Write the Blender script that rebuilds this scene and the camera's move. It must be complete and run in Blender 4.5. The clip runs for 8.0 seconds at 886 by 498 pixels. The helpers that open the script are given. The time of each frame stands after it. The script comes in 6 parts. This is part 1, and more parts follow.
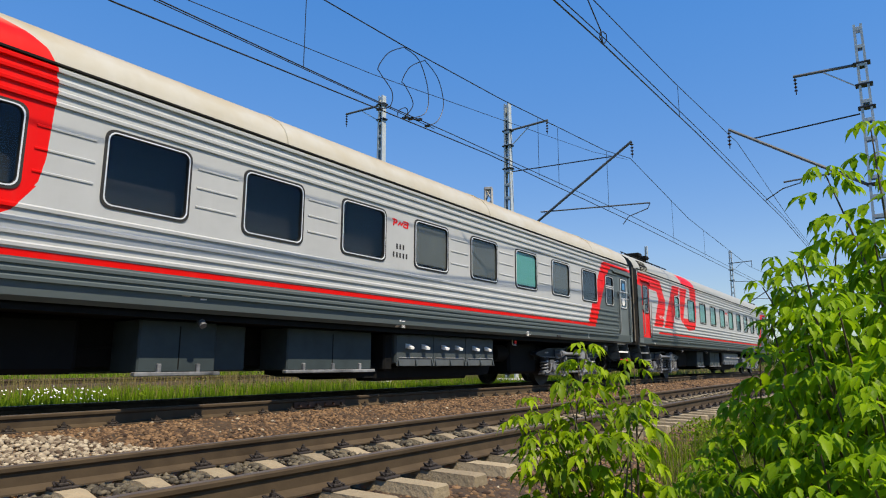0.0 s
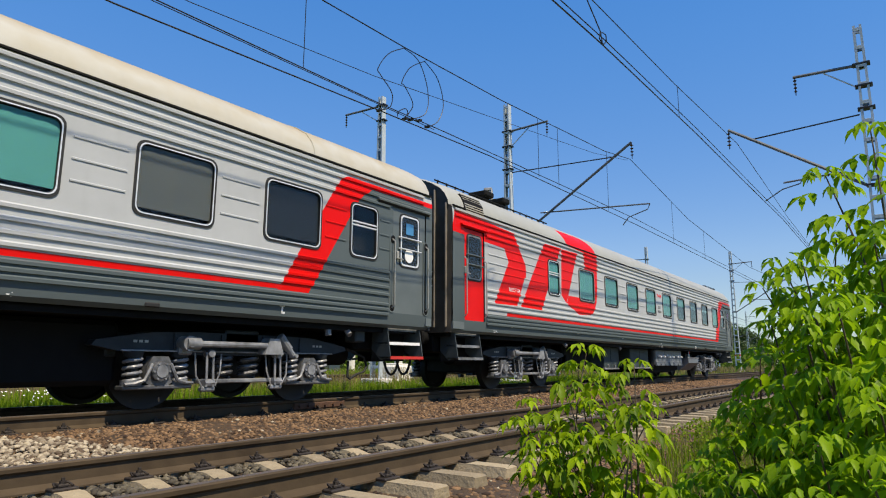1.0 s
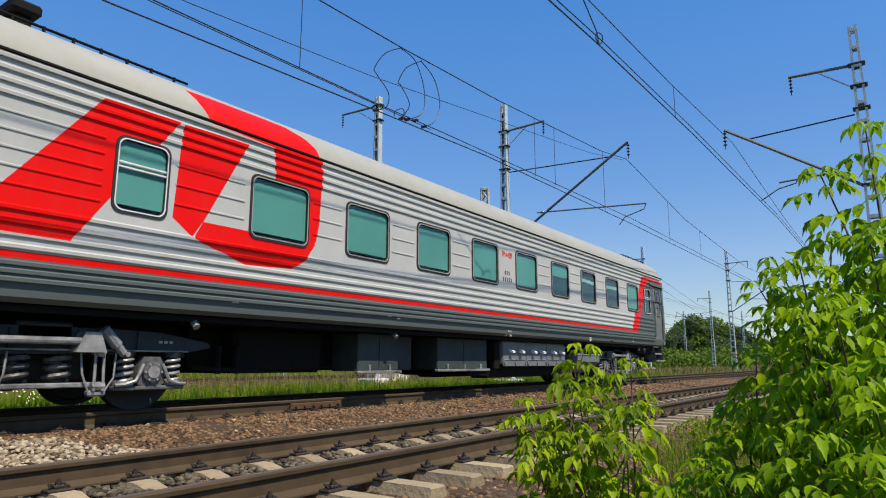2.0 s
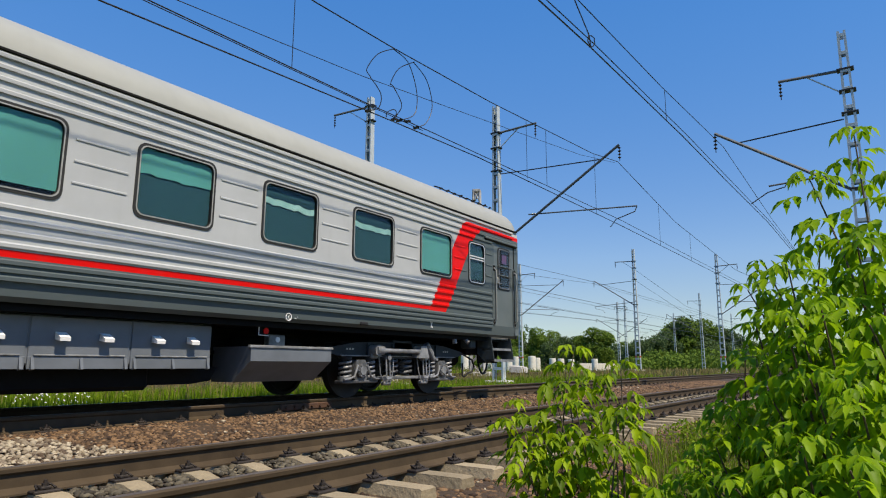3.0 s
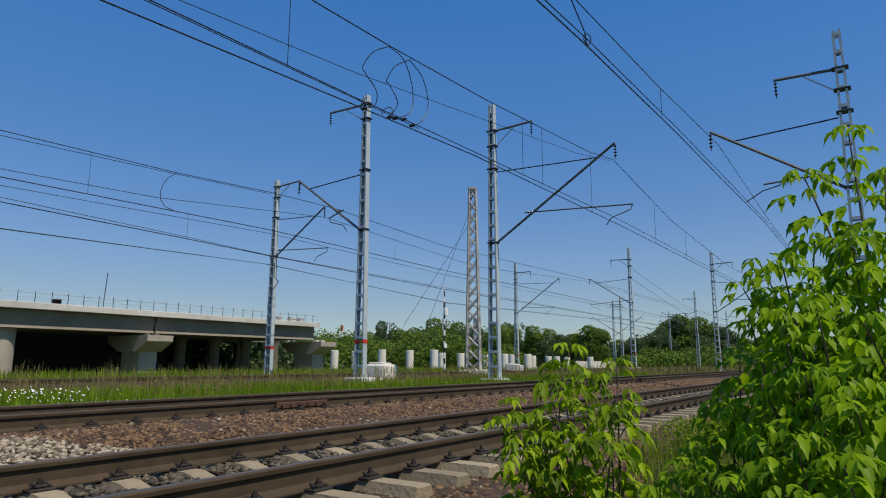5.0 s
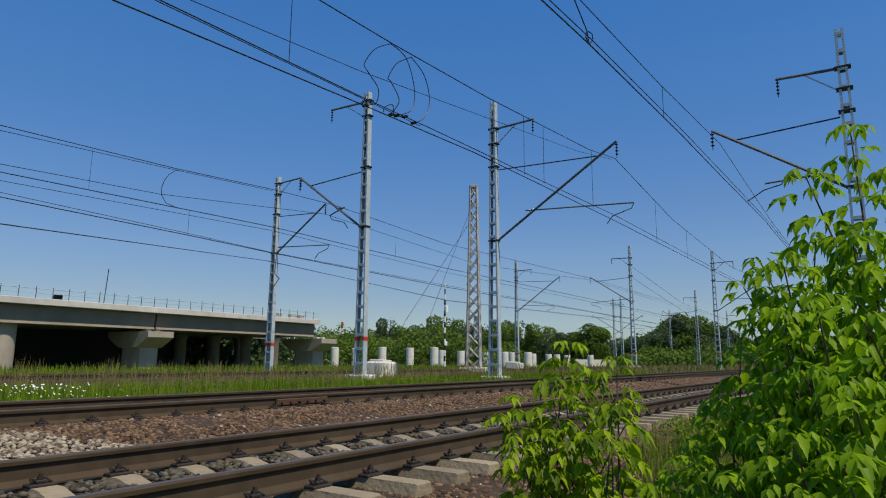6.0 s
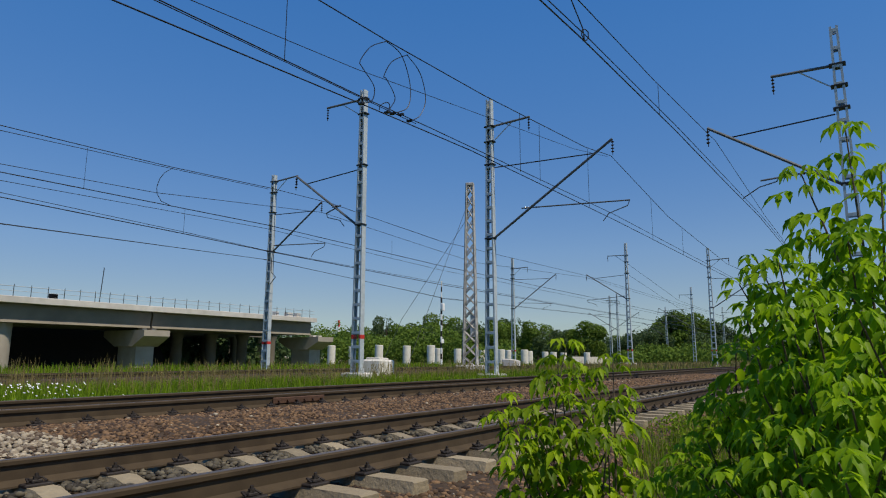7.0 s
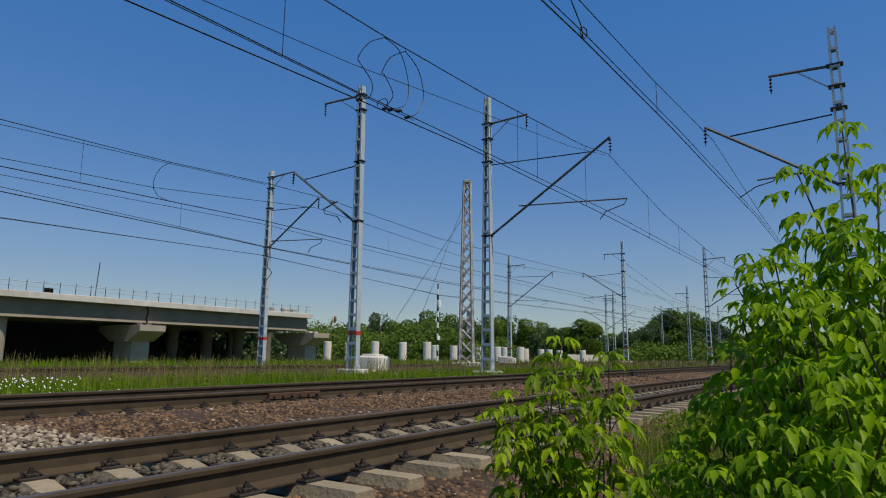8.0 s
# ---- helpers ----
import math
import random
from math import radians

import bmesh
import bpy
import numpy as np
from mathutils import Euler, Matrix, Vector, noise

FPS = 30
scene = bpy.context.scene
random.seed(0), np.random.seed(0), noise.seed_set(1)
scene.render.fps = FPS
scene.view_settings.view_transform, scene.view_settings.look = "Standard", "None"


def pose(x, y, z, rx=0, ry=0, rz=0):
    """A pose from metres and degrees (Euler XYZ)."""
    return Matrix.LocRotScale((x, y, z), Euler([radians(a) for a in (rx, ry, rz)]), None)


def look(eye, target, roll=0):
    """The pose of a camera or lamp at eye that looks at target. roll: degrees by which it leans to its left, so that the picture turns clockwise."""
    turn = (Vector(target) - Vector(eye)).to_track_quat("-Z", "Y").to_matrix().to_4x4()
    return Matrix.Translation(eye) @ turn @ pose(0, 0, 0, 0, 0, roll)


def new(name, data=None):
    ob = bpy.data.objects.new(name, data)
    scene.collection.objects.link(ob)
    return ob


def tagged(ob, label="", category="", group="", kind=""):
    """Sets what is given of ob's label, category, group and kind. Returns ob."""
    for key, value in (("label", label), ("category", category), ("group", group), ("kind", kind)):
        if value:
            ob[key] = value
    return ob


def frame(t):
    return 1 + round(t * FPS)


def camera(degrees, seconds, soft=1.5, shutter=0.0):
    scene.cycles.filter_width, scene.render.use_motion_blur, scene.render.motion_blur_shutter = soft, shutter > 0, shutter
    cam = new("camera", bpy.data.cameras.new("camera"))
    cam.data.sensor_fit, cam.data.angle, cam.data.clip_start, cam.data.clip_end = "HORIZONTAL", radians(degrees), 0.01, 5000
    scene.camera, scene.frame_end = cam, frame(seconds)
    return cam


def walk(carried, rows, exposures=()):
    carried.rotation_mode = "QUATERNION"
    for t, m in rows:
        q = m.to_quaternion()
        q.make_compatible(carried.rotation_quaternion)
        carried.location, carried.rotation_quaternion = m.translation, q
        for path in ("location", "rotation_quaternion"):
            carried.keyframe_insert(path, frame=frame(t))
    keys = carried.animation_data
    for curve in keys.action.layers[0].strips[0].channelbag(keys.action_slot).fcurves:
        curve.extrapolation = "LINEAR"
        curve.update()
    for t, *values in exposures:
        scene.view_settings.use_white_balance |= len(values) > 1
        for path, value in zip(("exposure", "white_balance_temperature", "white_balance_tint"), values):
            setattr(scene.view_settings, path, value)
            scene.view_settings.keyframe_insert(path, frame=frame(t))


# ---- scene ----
F_DEG = 69.5
EYE = (0.0, 0.0, 0.562)
YF, YN, ZN = 8.49, 4.13, -0.12      # far track, near track, height of the near rails
cam = camera(F_DEG, 8.0, soft=1.1)


def gaze(yaw, pitch, roll):
    """yaw from the y axis towards the x axis."""
    a, b = radians(yaw), radians(pitch)
    way = Vector((math.sin(a) * math.cos(b), math.cos(a) * math.cos(b), math.sin(b)))
    return look(EYE, Vector(EYE) + way * 10, roll)


walk(cam, [
    (0.0, gaze(54.47, 10.08, 0.15)), (0.5, gaze(54.41, 10.09, 0.10)), (1.0, gaze(54.48, 10.16, 0.12)),
    (1.5, gaze(54.55, 10.14, 0.02)), (3.0, gaze(55.56, 10.26, 0.20)), (3.5, gaze(55.83, 10.29, 0.15)),
    (4.0, gaze(55.92, 10.29, 0.07)), (4.5, gaze(55.96, 10.21, 0.02)), (6.0, gaze(55.86, 9.87, 0.45)),
    (6.5, gaze(55.99, 9.78, 0.25)), (7.0, gaze(56.19, 9.68, 0.23)), (7.5, gaze(56.32, 9.52, 0.34)),
    (8.0, gaze(56.48, 9.41, 0.62))],
    exposures=[(0.0, 0.32, 7000, 11), (1.5, 0.30, 7000, 11), (3.0, 0.22, 6900, 11), (3.6, 0.10, 6600, 10), (4.4, -0.19, 6550, 10), (6.0, -0.28, 6550, 10), (7.0, -0.31, 6600, 10), (8.0, -0.42, 6650, 10)])

# ---- light ----
SUN = Vector((-0.07, -0.55, 0.85)).normalized()
world = bpy.data.worlds.new("sky")
scene.world = world
world.use_nodes = True
wn = world.node_tree
sky = wn.nodes.new("ShaderNodeTexSky")
sky.sky_type = "NISHITA"
sky.sun_disc = False
sky.sun_elevation = math.asin(SUN.z)
sky.sun_rotation = math.atan2(SUN.x, SUN.y)
sky.air_density, sky.dust_density, sky.ozone_density = 1.0, 0.0, 2.6
tone = wn.nodes.new("ShaderNodeHueSaturation")      # clear deep blue summer air
tone.inputs["Saturation"].default_value, tone.inputs["Hue"].default_value = 2.60, 0.520
air = wn.nodes.new("ShaderNodeGamma")
air.inputs[1].default_value = 0.37
wn.links.new(sky.outputs[0], air.inputs[0])
wn.links.new(air.outputs[0], tone.inputs["Color"])
where, split, haze, dull = (wn.nodes.new(k) for k in ("ShaderNodeTexCoord", "ShaderNodeSeparateXYZ", "ShaderNodeValToRGB", "ShaderNodeMix"))
wn.links.new(where.outputs["Generated"], split.inputs[0])
wn.links.new(split.outputs["Z"], haze.inputs[0])
haze.color_ramp.elements[0].position, haze.color_ramp.elements[0].color = 0.0, (0.62, 0.70, 0.80, 1)
haze.color_ramp.elements[1].position, haze.color_ramp.elements[1].color = 0.45, (1.08, 1.06, 1.04, 1)
mid = haze.color_ramp.elements.new(0.16)
mid.color = (0.95, 0.97, 1.0, 1)
dull.data_type, dull.blend_type = "RGBA", "MULTIPLY"
dull.inputs[0].default_value = 1.0
wn.links.new(tone.outputs[0], dull.inputs[6])
wn.links.new(haze.outputs[0], dull.inputs[7])
wn.links.new(dull.outputs[2], wn.nodes["Background"].inputs[0])
wn.nodes["Background"].inputs[1].default_value = 0.36
sun = new("sun", bpy.data.lights.new("sun", "SUN"))
sun.data.energy, sun.data.angle, sun.data.color = 4.8, radians(0.5), (1.0, 0.905, 0.725)
sun.matrix_world = look((0, -30, 60), Vector((0, -30, 60)) - SUN)


# ---- materials ----
def mat(name, col, rough=0.6, metal=0.0, var=0.25, scale=8.0, bump=0.0, col2=None, bscale=None, island=0.0, obj=0.0, trans=0.0):
    """A painted or natural surface: two scales of noise between two tones, with relief."""
    m = bpy.data.materials.new(name)
    m.use_nodes = True
    n, l = m.node_tree.nodes, m.node_tree.links
    b = n["Principled BSDF"]
    b.inputs["Roughness"].default_value, b.inputs["Metallic"].default_value = rough, metal
    tc = n.new("ShaderNodeTexCoord")
    big, small = n.new("ShaderNodeTexNoise"), n.new("ShaderNodeTexNoise")
    big.inputs["Scale"].default_value, small.inputs["Scale"].default_value = scale * 0.13, scale
    big.inputs["Detail"].default_value, small.inputs["Detail"].default_value = 4, 6
    for t in (big, small):
        l.new(tc.outputs["Object"], t.inputs["Vector"])
    add = n.new("ShaderNodeMath")
    add.operation = "MULTIPLY_ADD"
    add.inputs[1].default_value = 0.5
    half = n.new("ShaderNodeMath")
    half.operation = "MULTIPLY"
    half.inputs[1].default_value = 0.5
    l.new(big.outputs[0], half.inputs[0])
    l.new(small.outputs[0], add.inputs[0])
    l.new(half.outputs[0], add.inputs[2])
    last = add.outputs[0]
    for amount, node, out in ((island, "ShaderNodeNewGeometry", "Random Per Island"), (obj, "ShaderNodeObjectInfo", "Random")):
        if amount:
            g = n.new(node)
            mix = n.new("ShaderNodeMix")
            mix.inputs[0].default_value = amount
            l.new(last, mix.inputs[2])
            l.new(g.outputs[out], mix.inputs[3])
            last = mix.outputs[0]
    ramp = n.new("ShaderNodeValToRGB")
    dark = col2 or [c * (1 - var) for c in col]
    lite = [min(1, c * (1 + var * 0.5)) for c in col] if not col2 else col
    ramp.color_ramp.elements[0].position, ramp.color_ramp.elements[1].position = (0.3, 0.7) if not (island or obj) else (0.15, 0.85)
    ramp.color_ramp.elements[0].color, ramp.color_ramp.elements[1].color = (*dark, 1), (*lite, 1)
    l.new(last, ramp.inputs[0])
    l.new(ramp.outputs[0], b.inputs["Base Color"])
    if bump:
        bn, t = n.new("ShaderNodeBump"), n.new("ShaderNodeTexNoise")
        t.inputs["Scale"].default_value, t.inputs["Detail"].default_value = bscale or scale * 2, 5
        l.new(tc.outputs["Object"], t.inputs["Vector"])
        bn.inputs["Strength"].default_value, bn.inputs["Distance"].default_value = bump, 0.02
        l.new(t.outputs[0], bn.inputs["Height"])
        l.new(bn.outputs[0], b.inputs["Normal"])
    if trans:
        b.inputs["Specular IOR Level"].default_value = 0.12 if trans > 0.35 else 0.05
        tr, mx = n.new("ShaderNodeBsdfTranslucent"), n.new("ShaderNodeMixShader")
        bright = n.new("ShaderNodeHueSaturation")
        bright.inputs["Value"].default_value = 1.7
        l.new(ramp.outputs[0], bright.inputs["Color"])
        l.new(bright.outputs[0], tr.inputs[0])
        mx.inputs[0].default_value = trans
        l.new(b.outputs[0], mx.inputs[1])
        l.new(tr.outputs[0], mx.inputs[2])
        l.new(mx.outputs[0], n["Material Output"].inputs[0])
    return m


def livery(name, light, dark, red, worn=None):
    """Coach paint in the coach's own space: grey sides, dark skirt and ends, red stripe and red band shapes."""
    m = mat(name, light, 0.42, 0.0, 0.10, 3.0, 0.05, worn)
    m.node_tree.nodes["Principled BSDF"].inputs["Specular IOR Level"].default_value = 0.14
    n, l = m.node_tree.nodes, m.node_tree.links
    b, ramp = n["Principled BSDF"], [x for x in n if x.type == "VALTORGB"][0]
    tc = [x for x in n if x.type == "TEX_COORD"][0]

    def inside(poly):
        out = None
        cx, cz = sum(q[0] for q in poly) / len(poly), sum(q[1] for q in poly) / len(poly)
        for (x0, z0), (x1, z1) in zip(poly, poly[1:] + poly[:1]):
            a, c = -(z1 - z0), x1 - x0
            d = a * x0 + c * z0
            if a * cx + c * cz < d:
                a, c, d = -a, -c, -d
            dot, gt = n.new("ShaderNodeVectorMath"), n.new("ShaderNodeMath")
            dot.operation, gt.operation = "DOT_PRODUCT", "GREATER_THAN"
            l.new(tc.outputs["Object"], dot.inputs[0])
            dot.inputs[1].default_value = (a, 0, c)
            l.new(dot.outputs["Value"], gt.inputs[0])
            gt.inputs[1].default_value = d
            if out is None:
                out = gt.outputs[0]
            else:
                mu = n.new("ShaderNodeMath")
                mu.operation = "MULTIPLY"
                l.new(out, mu.inputs[0])
                l.new(gt.outputs[0], mu.inputs[1])
                out = mu.outputs[0]
        return out

    def union(polys):
        out = None
        for q in polys:
            v = inside(q)
            if out is None:
                out = v
            else:
                mx = n.new("ShaderNodeMath")
                mx.operation = "MAXIMUM"
                l.new(out, mx.inputs[0])
                l.new(v, mx.inputs[1])
                out = mx.outputs[0]
        return out

    darks = [[(-13, 0.5), (13, 0.5), (13, 1.575), (-13, 1.575)], [(9.15, 1.5), (10.37, 3.42), (13, 3.42), (13, 1.5)],
             [(-13, 1.5), (-11.1, 1.5), (-11.1, 3.30), (-13, 3.30)]]
    reds = [[(-10.2, 1.572), (8.8, 1.572), (8.8, 1.645), (-10.2, 1.645)],
            [(8.70, 1.56), (9.27, 1.56), (10.45, 3.42), (10.45, 3.50), (10.04, 3.50), (9.89, 3.44), (9.78, 3.30)],
            [(10.28, 3.18), (10.62, 3.42), (10.40, 3.45)],
            [(10.10, 3.41), (13, 3.41), (13, 3.50), (10.10, 3.50)],
            [(-12.3, 3.12), (-10.2, 3.05), (-9.86, 3.45), (-11.0, 3.53), (-12.2, 3.55)],
            [(-10.28, 3.05), (-9.86, 3.45), (-9.30, 2.79), (-9.29, 2.5), (-10.08, 2.75)],
            [(-10.05, 2.84), (-9.29, 2.62), (-9.74, 1.83), (-10.73, 1.81)],
            [(-8.34, 3.46), (-7.40, 3.48), (-8.55, 1.81), (-9.58, 1.82)],
            [(-7.36, 3.46), (-6.21, 3.50), (-7.00, 2.30), (-7.12, 2.07), (-7.42, 2.28)],
            [(-7.12, 2.07), (-6.34, 1.84), (-5.55, 1.88), (-5.3, 2.02), (-5.1, 2.3), (-7.0, 2.30)],
            [(-5.52, 3.55), (-5.05, 3.62), (-5.0, 3.40), (-5.04, 2.6), (-5.09, 2.35), (-5.2, 2.18), (-5.34, 2.07), (-5.52, 2.0)],
            [(-7.25, 4.02), (-5.95, 4.05), (-5.75, 3.55), (-6.95, 3.60)],
            [(-6.0, 4.05), (-5.6, 4.03), (-5.32, 3.94), (-5.13, 3.80), (-5.03, 3.62), (-5.02, 3.5), (-5.4, 3.1), (-5.9, 3.1)]]
    last = ramp.outputs[0]
    for polys, col in ((darks, dark), (reds, red)):
        mix = n.new("ShaderNodeMix")
        mix.data_type = "RGBA"
        l.new(union(polys), mix.inputs[0])
        l.new(last, mix.inputs[6])
        mix.inputs[7].default_value = (*col, 1)
        last = mix.outputs[2]
    # streaks of dust running down the sides
    st, mp, dirt = n.new("ShaderNodeTexNoise"), n.new("ShaderNodeMapping"), n.new("ShaderNodeMix")
    mp.inputs["Scale"].default_value = (3.0, 1.0, 0.35)
    st.inputs["Scale"].default_value, st.inputs["Detail"].default_value = 2.5, 6
    l.new(tc.outputs["Object"], mp.inputs[0])
    l.new(mp.outputs[0], st.inputs["Vector"])
    rr = n.new("ShaderNodeMapRange")
    rr.inputs[1].default_value, rr.inputs[2].default_value, rr.inputs[4].default_value = 0.52, 0.85, 0.10
    l.new(st.outputs[0], rr.inputs[0])
    dirt.data_type = "RGBA"
    l.new(rr.outputs[0], dirt.inputs[0])
    l.new(last, dirt.inputs[6])
    dirt.inputs[7].default_value = (0.16, 0.145, 0.125, 1)
    l.new(dirt.outputs[2], b.inputs["Base Color"])
    return m


LIGHT, DARK, RED = (0.422, 0.438, 0.450), (0.088, 0.110, 0.117), (0.70, 0.005, 0.004)
PAINT = livery("coach paint", LIGHT, DARK, RED)
DARKPAINT = mat("dark grey paint", (0.135, 0.155, 0.157), 0.42, 0, 0.3, 2.5, 0.08, (0.085, 0.103, 0.103))
REDPAINT = mat("red paint", RED, 0.4, 0, 0.12, 3, 0.03)
REDPAINT.node_tree.nodes["Principled BSDF"].inputs["Specular IOR Level"].default_value = 0.15
# Shade under the coach is put into this slate tone.
DARKBOX = mat("shaded slate box paint", (0.040, 0.055, 0.060), 0.6, 0, 0.35, 4, 0.08)
CREAM = livery("weathered cream roof paint", (0.47, 0.465, 0.43), DARK, RED, (0.40, 0.365, 0.285))
ROOFGREY = livery("pale grey roof paint", (0.345, 0.35, 0.325), DARK, RED)


def rust_crest(m, low, high, colour):
    """Rust and soot that gather along the crest of a roof, with a ragged lower edge."""
    n, l = m.node_tree.nodes, m.node_tree.links
    b = n["Principled BSDF"]
    was = b.inputs["Base Color"].links[0].from_socket
    tc, sep, no, add, rng_, mix = (n.new(k) for k in ("ShaderNodeTexCoord", "ShaderNodeSeparateXYZ", "ShaderNodeTexNoise", "ShaderNodeMath", "ShaderNodeMapRange", "ShaderNodeMix"))
    no.inputs["Scale"].default_value, no.inputs["Detail"].default_value = 1.6, 7
    l.new(tc.outputs["Object"], sep.inputs[0])
    l.new(tc.outputs["Object"], no.inputs["Vector"])
    add.operation = "MULTIPLY_ADD"
    add.inputs[1].default_value = 0.45
    l.new(no.outputs[0], add.inputs[0])
    l.new(sep.outputs["Z"], add.inputs[2])
    rng_.inputs[1].default_value, rng_.inputs[2].default_value, rng_.inputs[4].default_value = low + 0.22, high + 0.22, 0.85
    l.new(add.outputs[0], rng_.inputs[0])
    mix.data_type = "RGBA"
    l.new(rng_.outputs[0], mix.inputs[0])
    l.new(was, mix.inputs[6])
    mix.inputs[7].default_value = (*colour, 1)
    l.new(mix.outputs[2], b.inputs["Base Color"])


rust_crest(CREAM, 3.93, 4.18, (0.38, 0.30, 0.165))
ENDBROWN = mat("sooty brown end wall", (0.10, 0.085, 0.066), 0.6, 0, 0.45, 5, 0.1)
RIBDUST = mat("dusty brown rib", (0.20, 0.175, 0.14), 0.6, 0, 0.45, 6, 0.1)
BLACK = mat("black rubber", (0.012, 0.012, 0.012), 0.7, 0, 0.3, 10, 0.1)
# Near-black iron, with the shade under the coaches put into its colour.
UNDER = mat("black iron with underbody shade", (0.006, 0.006, 0.006), 0.85, 0, 0.4, 6, 0.15)
# Slate paint with some underfloor shade in its tone.
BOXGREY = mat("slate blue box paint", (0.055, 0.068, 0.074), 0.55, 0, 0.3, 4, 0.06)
# Lighter slate of the tail coach: cleaner paint, with sunlight in it.
BOXLIT = mat("clean sunlit slate box paint", (0.150, 0.168, 0.195), 0.5, 0, 0.3, 4, 0.06, (0.09, 0.102, 0.118))
# Soot on the bogie, plus shade of the body overhang in the tone.
BOGIE = mat("sooty shaded blue grey bogie paint", (0.030, 0.037, 0.043), 0.55, 0, 0.5, 6, 0.15)
# Sunlit copy of the bogie paint, also used for other lit ironwork.
BOGIELIT = mat("sunlit grey bogie paint", (0.33, 0.34, 0.36), 0.40, 0.1, 0.6, 8, 0.3, (0.03, 0.032, 0.035))
TRIM = mat("bright window trim", (0.72, 0.73, 0.74), 0.3, 0.2, 0.15, 12)
AXLEBOX = mat("greasy shaded grey iron", (0.17, 0.175, 0.185), 0.45, 0.2, 0.5, 12, 0.4, (0.014, 0.014, 0.016))
STEEL = mat("worn steel", (0.38, 0.37, 0.335), 0.42, 0.25, 0.3, 12, 0.05)
WHEEL = mat("wheel steel", (0.009, 0.0085, 0.008), 0.6, 0.1, 0.4, 10, 0.1)
RUST = mat("rusty rail steel", (0.088, 0.063, 0.038), 0.75, 0.0, 0.35, 5, 0.25, (0.040, 0.028, 0.017))
RUSTRED = mat("red rust", (0.095, 0.047, 0.026), 0.75, 0.1, 0.4, 14, 0.3)
for m_ in (RUST, UNDER, DARKBOX, BOXGREY, BOGIE):
    m_.node_tree.nodes["Principled BSDF"].inputs["Specular IOR Level"].default_value = 0.2
RAILTOP = mat("polished rail head", (0.12, 0.10, 0.088), 0.6, 0.2, 0.3, 4, 0.05)
CLIP = mat("oily rusty fastening", (0.035, 0.027, 0.022), 0.65, 0.3, 0.4, 30, 0.3)
CONCRETE = mat("weathered concrete", (0.39, 0.315, 0.20), 0.88, 0, 0.25, 14, 0.6, (0.14, 0.11, 0.068), obj=0.3)
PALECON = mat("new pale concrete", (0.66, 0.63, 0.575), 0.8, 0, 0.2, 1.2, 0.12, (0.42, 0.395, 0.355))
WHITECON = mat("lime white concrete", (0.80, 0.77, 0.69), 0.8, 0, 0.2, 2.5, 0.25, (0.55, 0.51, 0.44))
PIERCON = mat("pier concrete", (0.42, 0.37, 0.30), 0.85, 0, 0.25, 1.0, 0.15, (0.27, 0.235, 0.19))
# Darker than the deck: the shade beneath it is put into this colour.
GIRDER = mat("shaded underdeck concrete", (0.255, 0.225, 0.175), 0.85, 0, 0.25, 0.8, 0.15, (0.15, 0.132, 0.105))
MASTGREY = mat("silver grey mast paint", (0.50, 0.56, 0.60), 0.5, 0.0, 0.35, 7, 0.1, (0.33, 0.375, 0.40))
LATTICE = mat("peeling white lattice paint", (0.58, 0.57, 0.55), 0.6, 0.0, 0.3, 3.0, 0.1, (0.09, 0.080, 0.075))
BRACKET = mat("dull grey bracket paint", (0.110, 0.122, 0.135), 0.6, 0.1, 0.35, 6, 0.1)
WIRE = mat("dark copper wire", (0.030, 0.032, 0.035), 0.5, 0.5, 0.2, 5)
PORCELAIN = mat("dark glazed insulator", (0.035, 0.02, 0.018), 0.2, 0, 0.2, 5)
# Near black, so that the bank reads as shade under the viaduct.
SOIL = mat("shade-black soil", (0.016, 0.014, 0.011), 0.95, 0, 0.4, 2, 0.4)
BALLAST = mat("brown ballast bed", (0.080, 0.049, 0.025), 0.95, 0, 0.4, 26, 0.9, (0.030, 0.018, 0.010), bscale=38)
STONE = mat("brown crushed stone", (0.215, 0.126, 0.062), 0.9, 0, 0.4, 18, 0.4, (0.032, 0.016, 0.008), island=0.85)
GREYSTONE = mat("grey crushed stone", (0.140, 0.118, 0.078), 0.9, 0, 0.4, 14, 0.35, (0.028, 0.022, 0.015), island=0.8)
PALESTONE = mat("pale limestone gravel", (0.42, 0.355, 0.255), 0.85, 0, 0.3, 14, 0.3, (0.085, 0.055, 0.034), island=0.8)
EARTH = mat("grassy earth", (0.085, 0.130, 0.018), 0.95, 0, 0.5, 3.0, 0.5, (0.05, 0.06, 0.018))
GRASS = mat("fresh grass", (0.235, 0.335, 0.019), 0.6, 0, 0.3, 1.3, 0, (0.045, 0.095, 0.005), island=0.5, trans=0.3)
DRYGRASS = mat("seeding grass", (0.27, 0.195, 0.085), 0.7, 0, 0.3, 1.2, 0, (0.15, 0.15, 0.05), island=0.6, trans=0.2)
PETAL = mat("white petals", (0.8, 0.8, 0.76), 0.6, 0, 0.1, 5)
LEAF = mat("young maple leaves", (0.29, 0.44, 0.010), 0.45, 0, 0.3, 3, 0.1, (0.075, 0.165, 0.006), island=0.6, trans=0.42)
LEAFLIT = mat("yellow green maple leaves", (0.32, 0.45, 0.010), 0.45, 0, 0.3, 3, 0.1, (0.05, 0.105, 0.005), island=0.6, trans=0.36)
BARK = mat("brown twig bark", (0.10, 0.075, 0.05), 0.85, 0, 0.4, 20, 0.3)
# Muted tone: haze over the distant trees is put into the colour.
WOOD1 = mat("broad tree foliage", (0.082, 0.125, 0.048), 0.8, 0, 0.3, 0.3, 0, (0.066, 0.102, 0.042), island=0.5, trans=0.25)
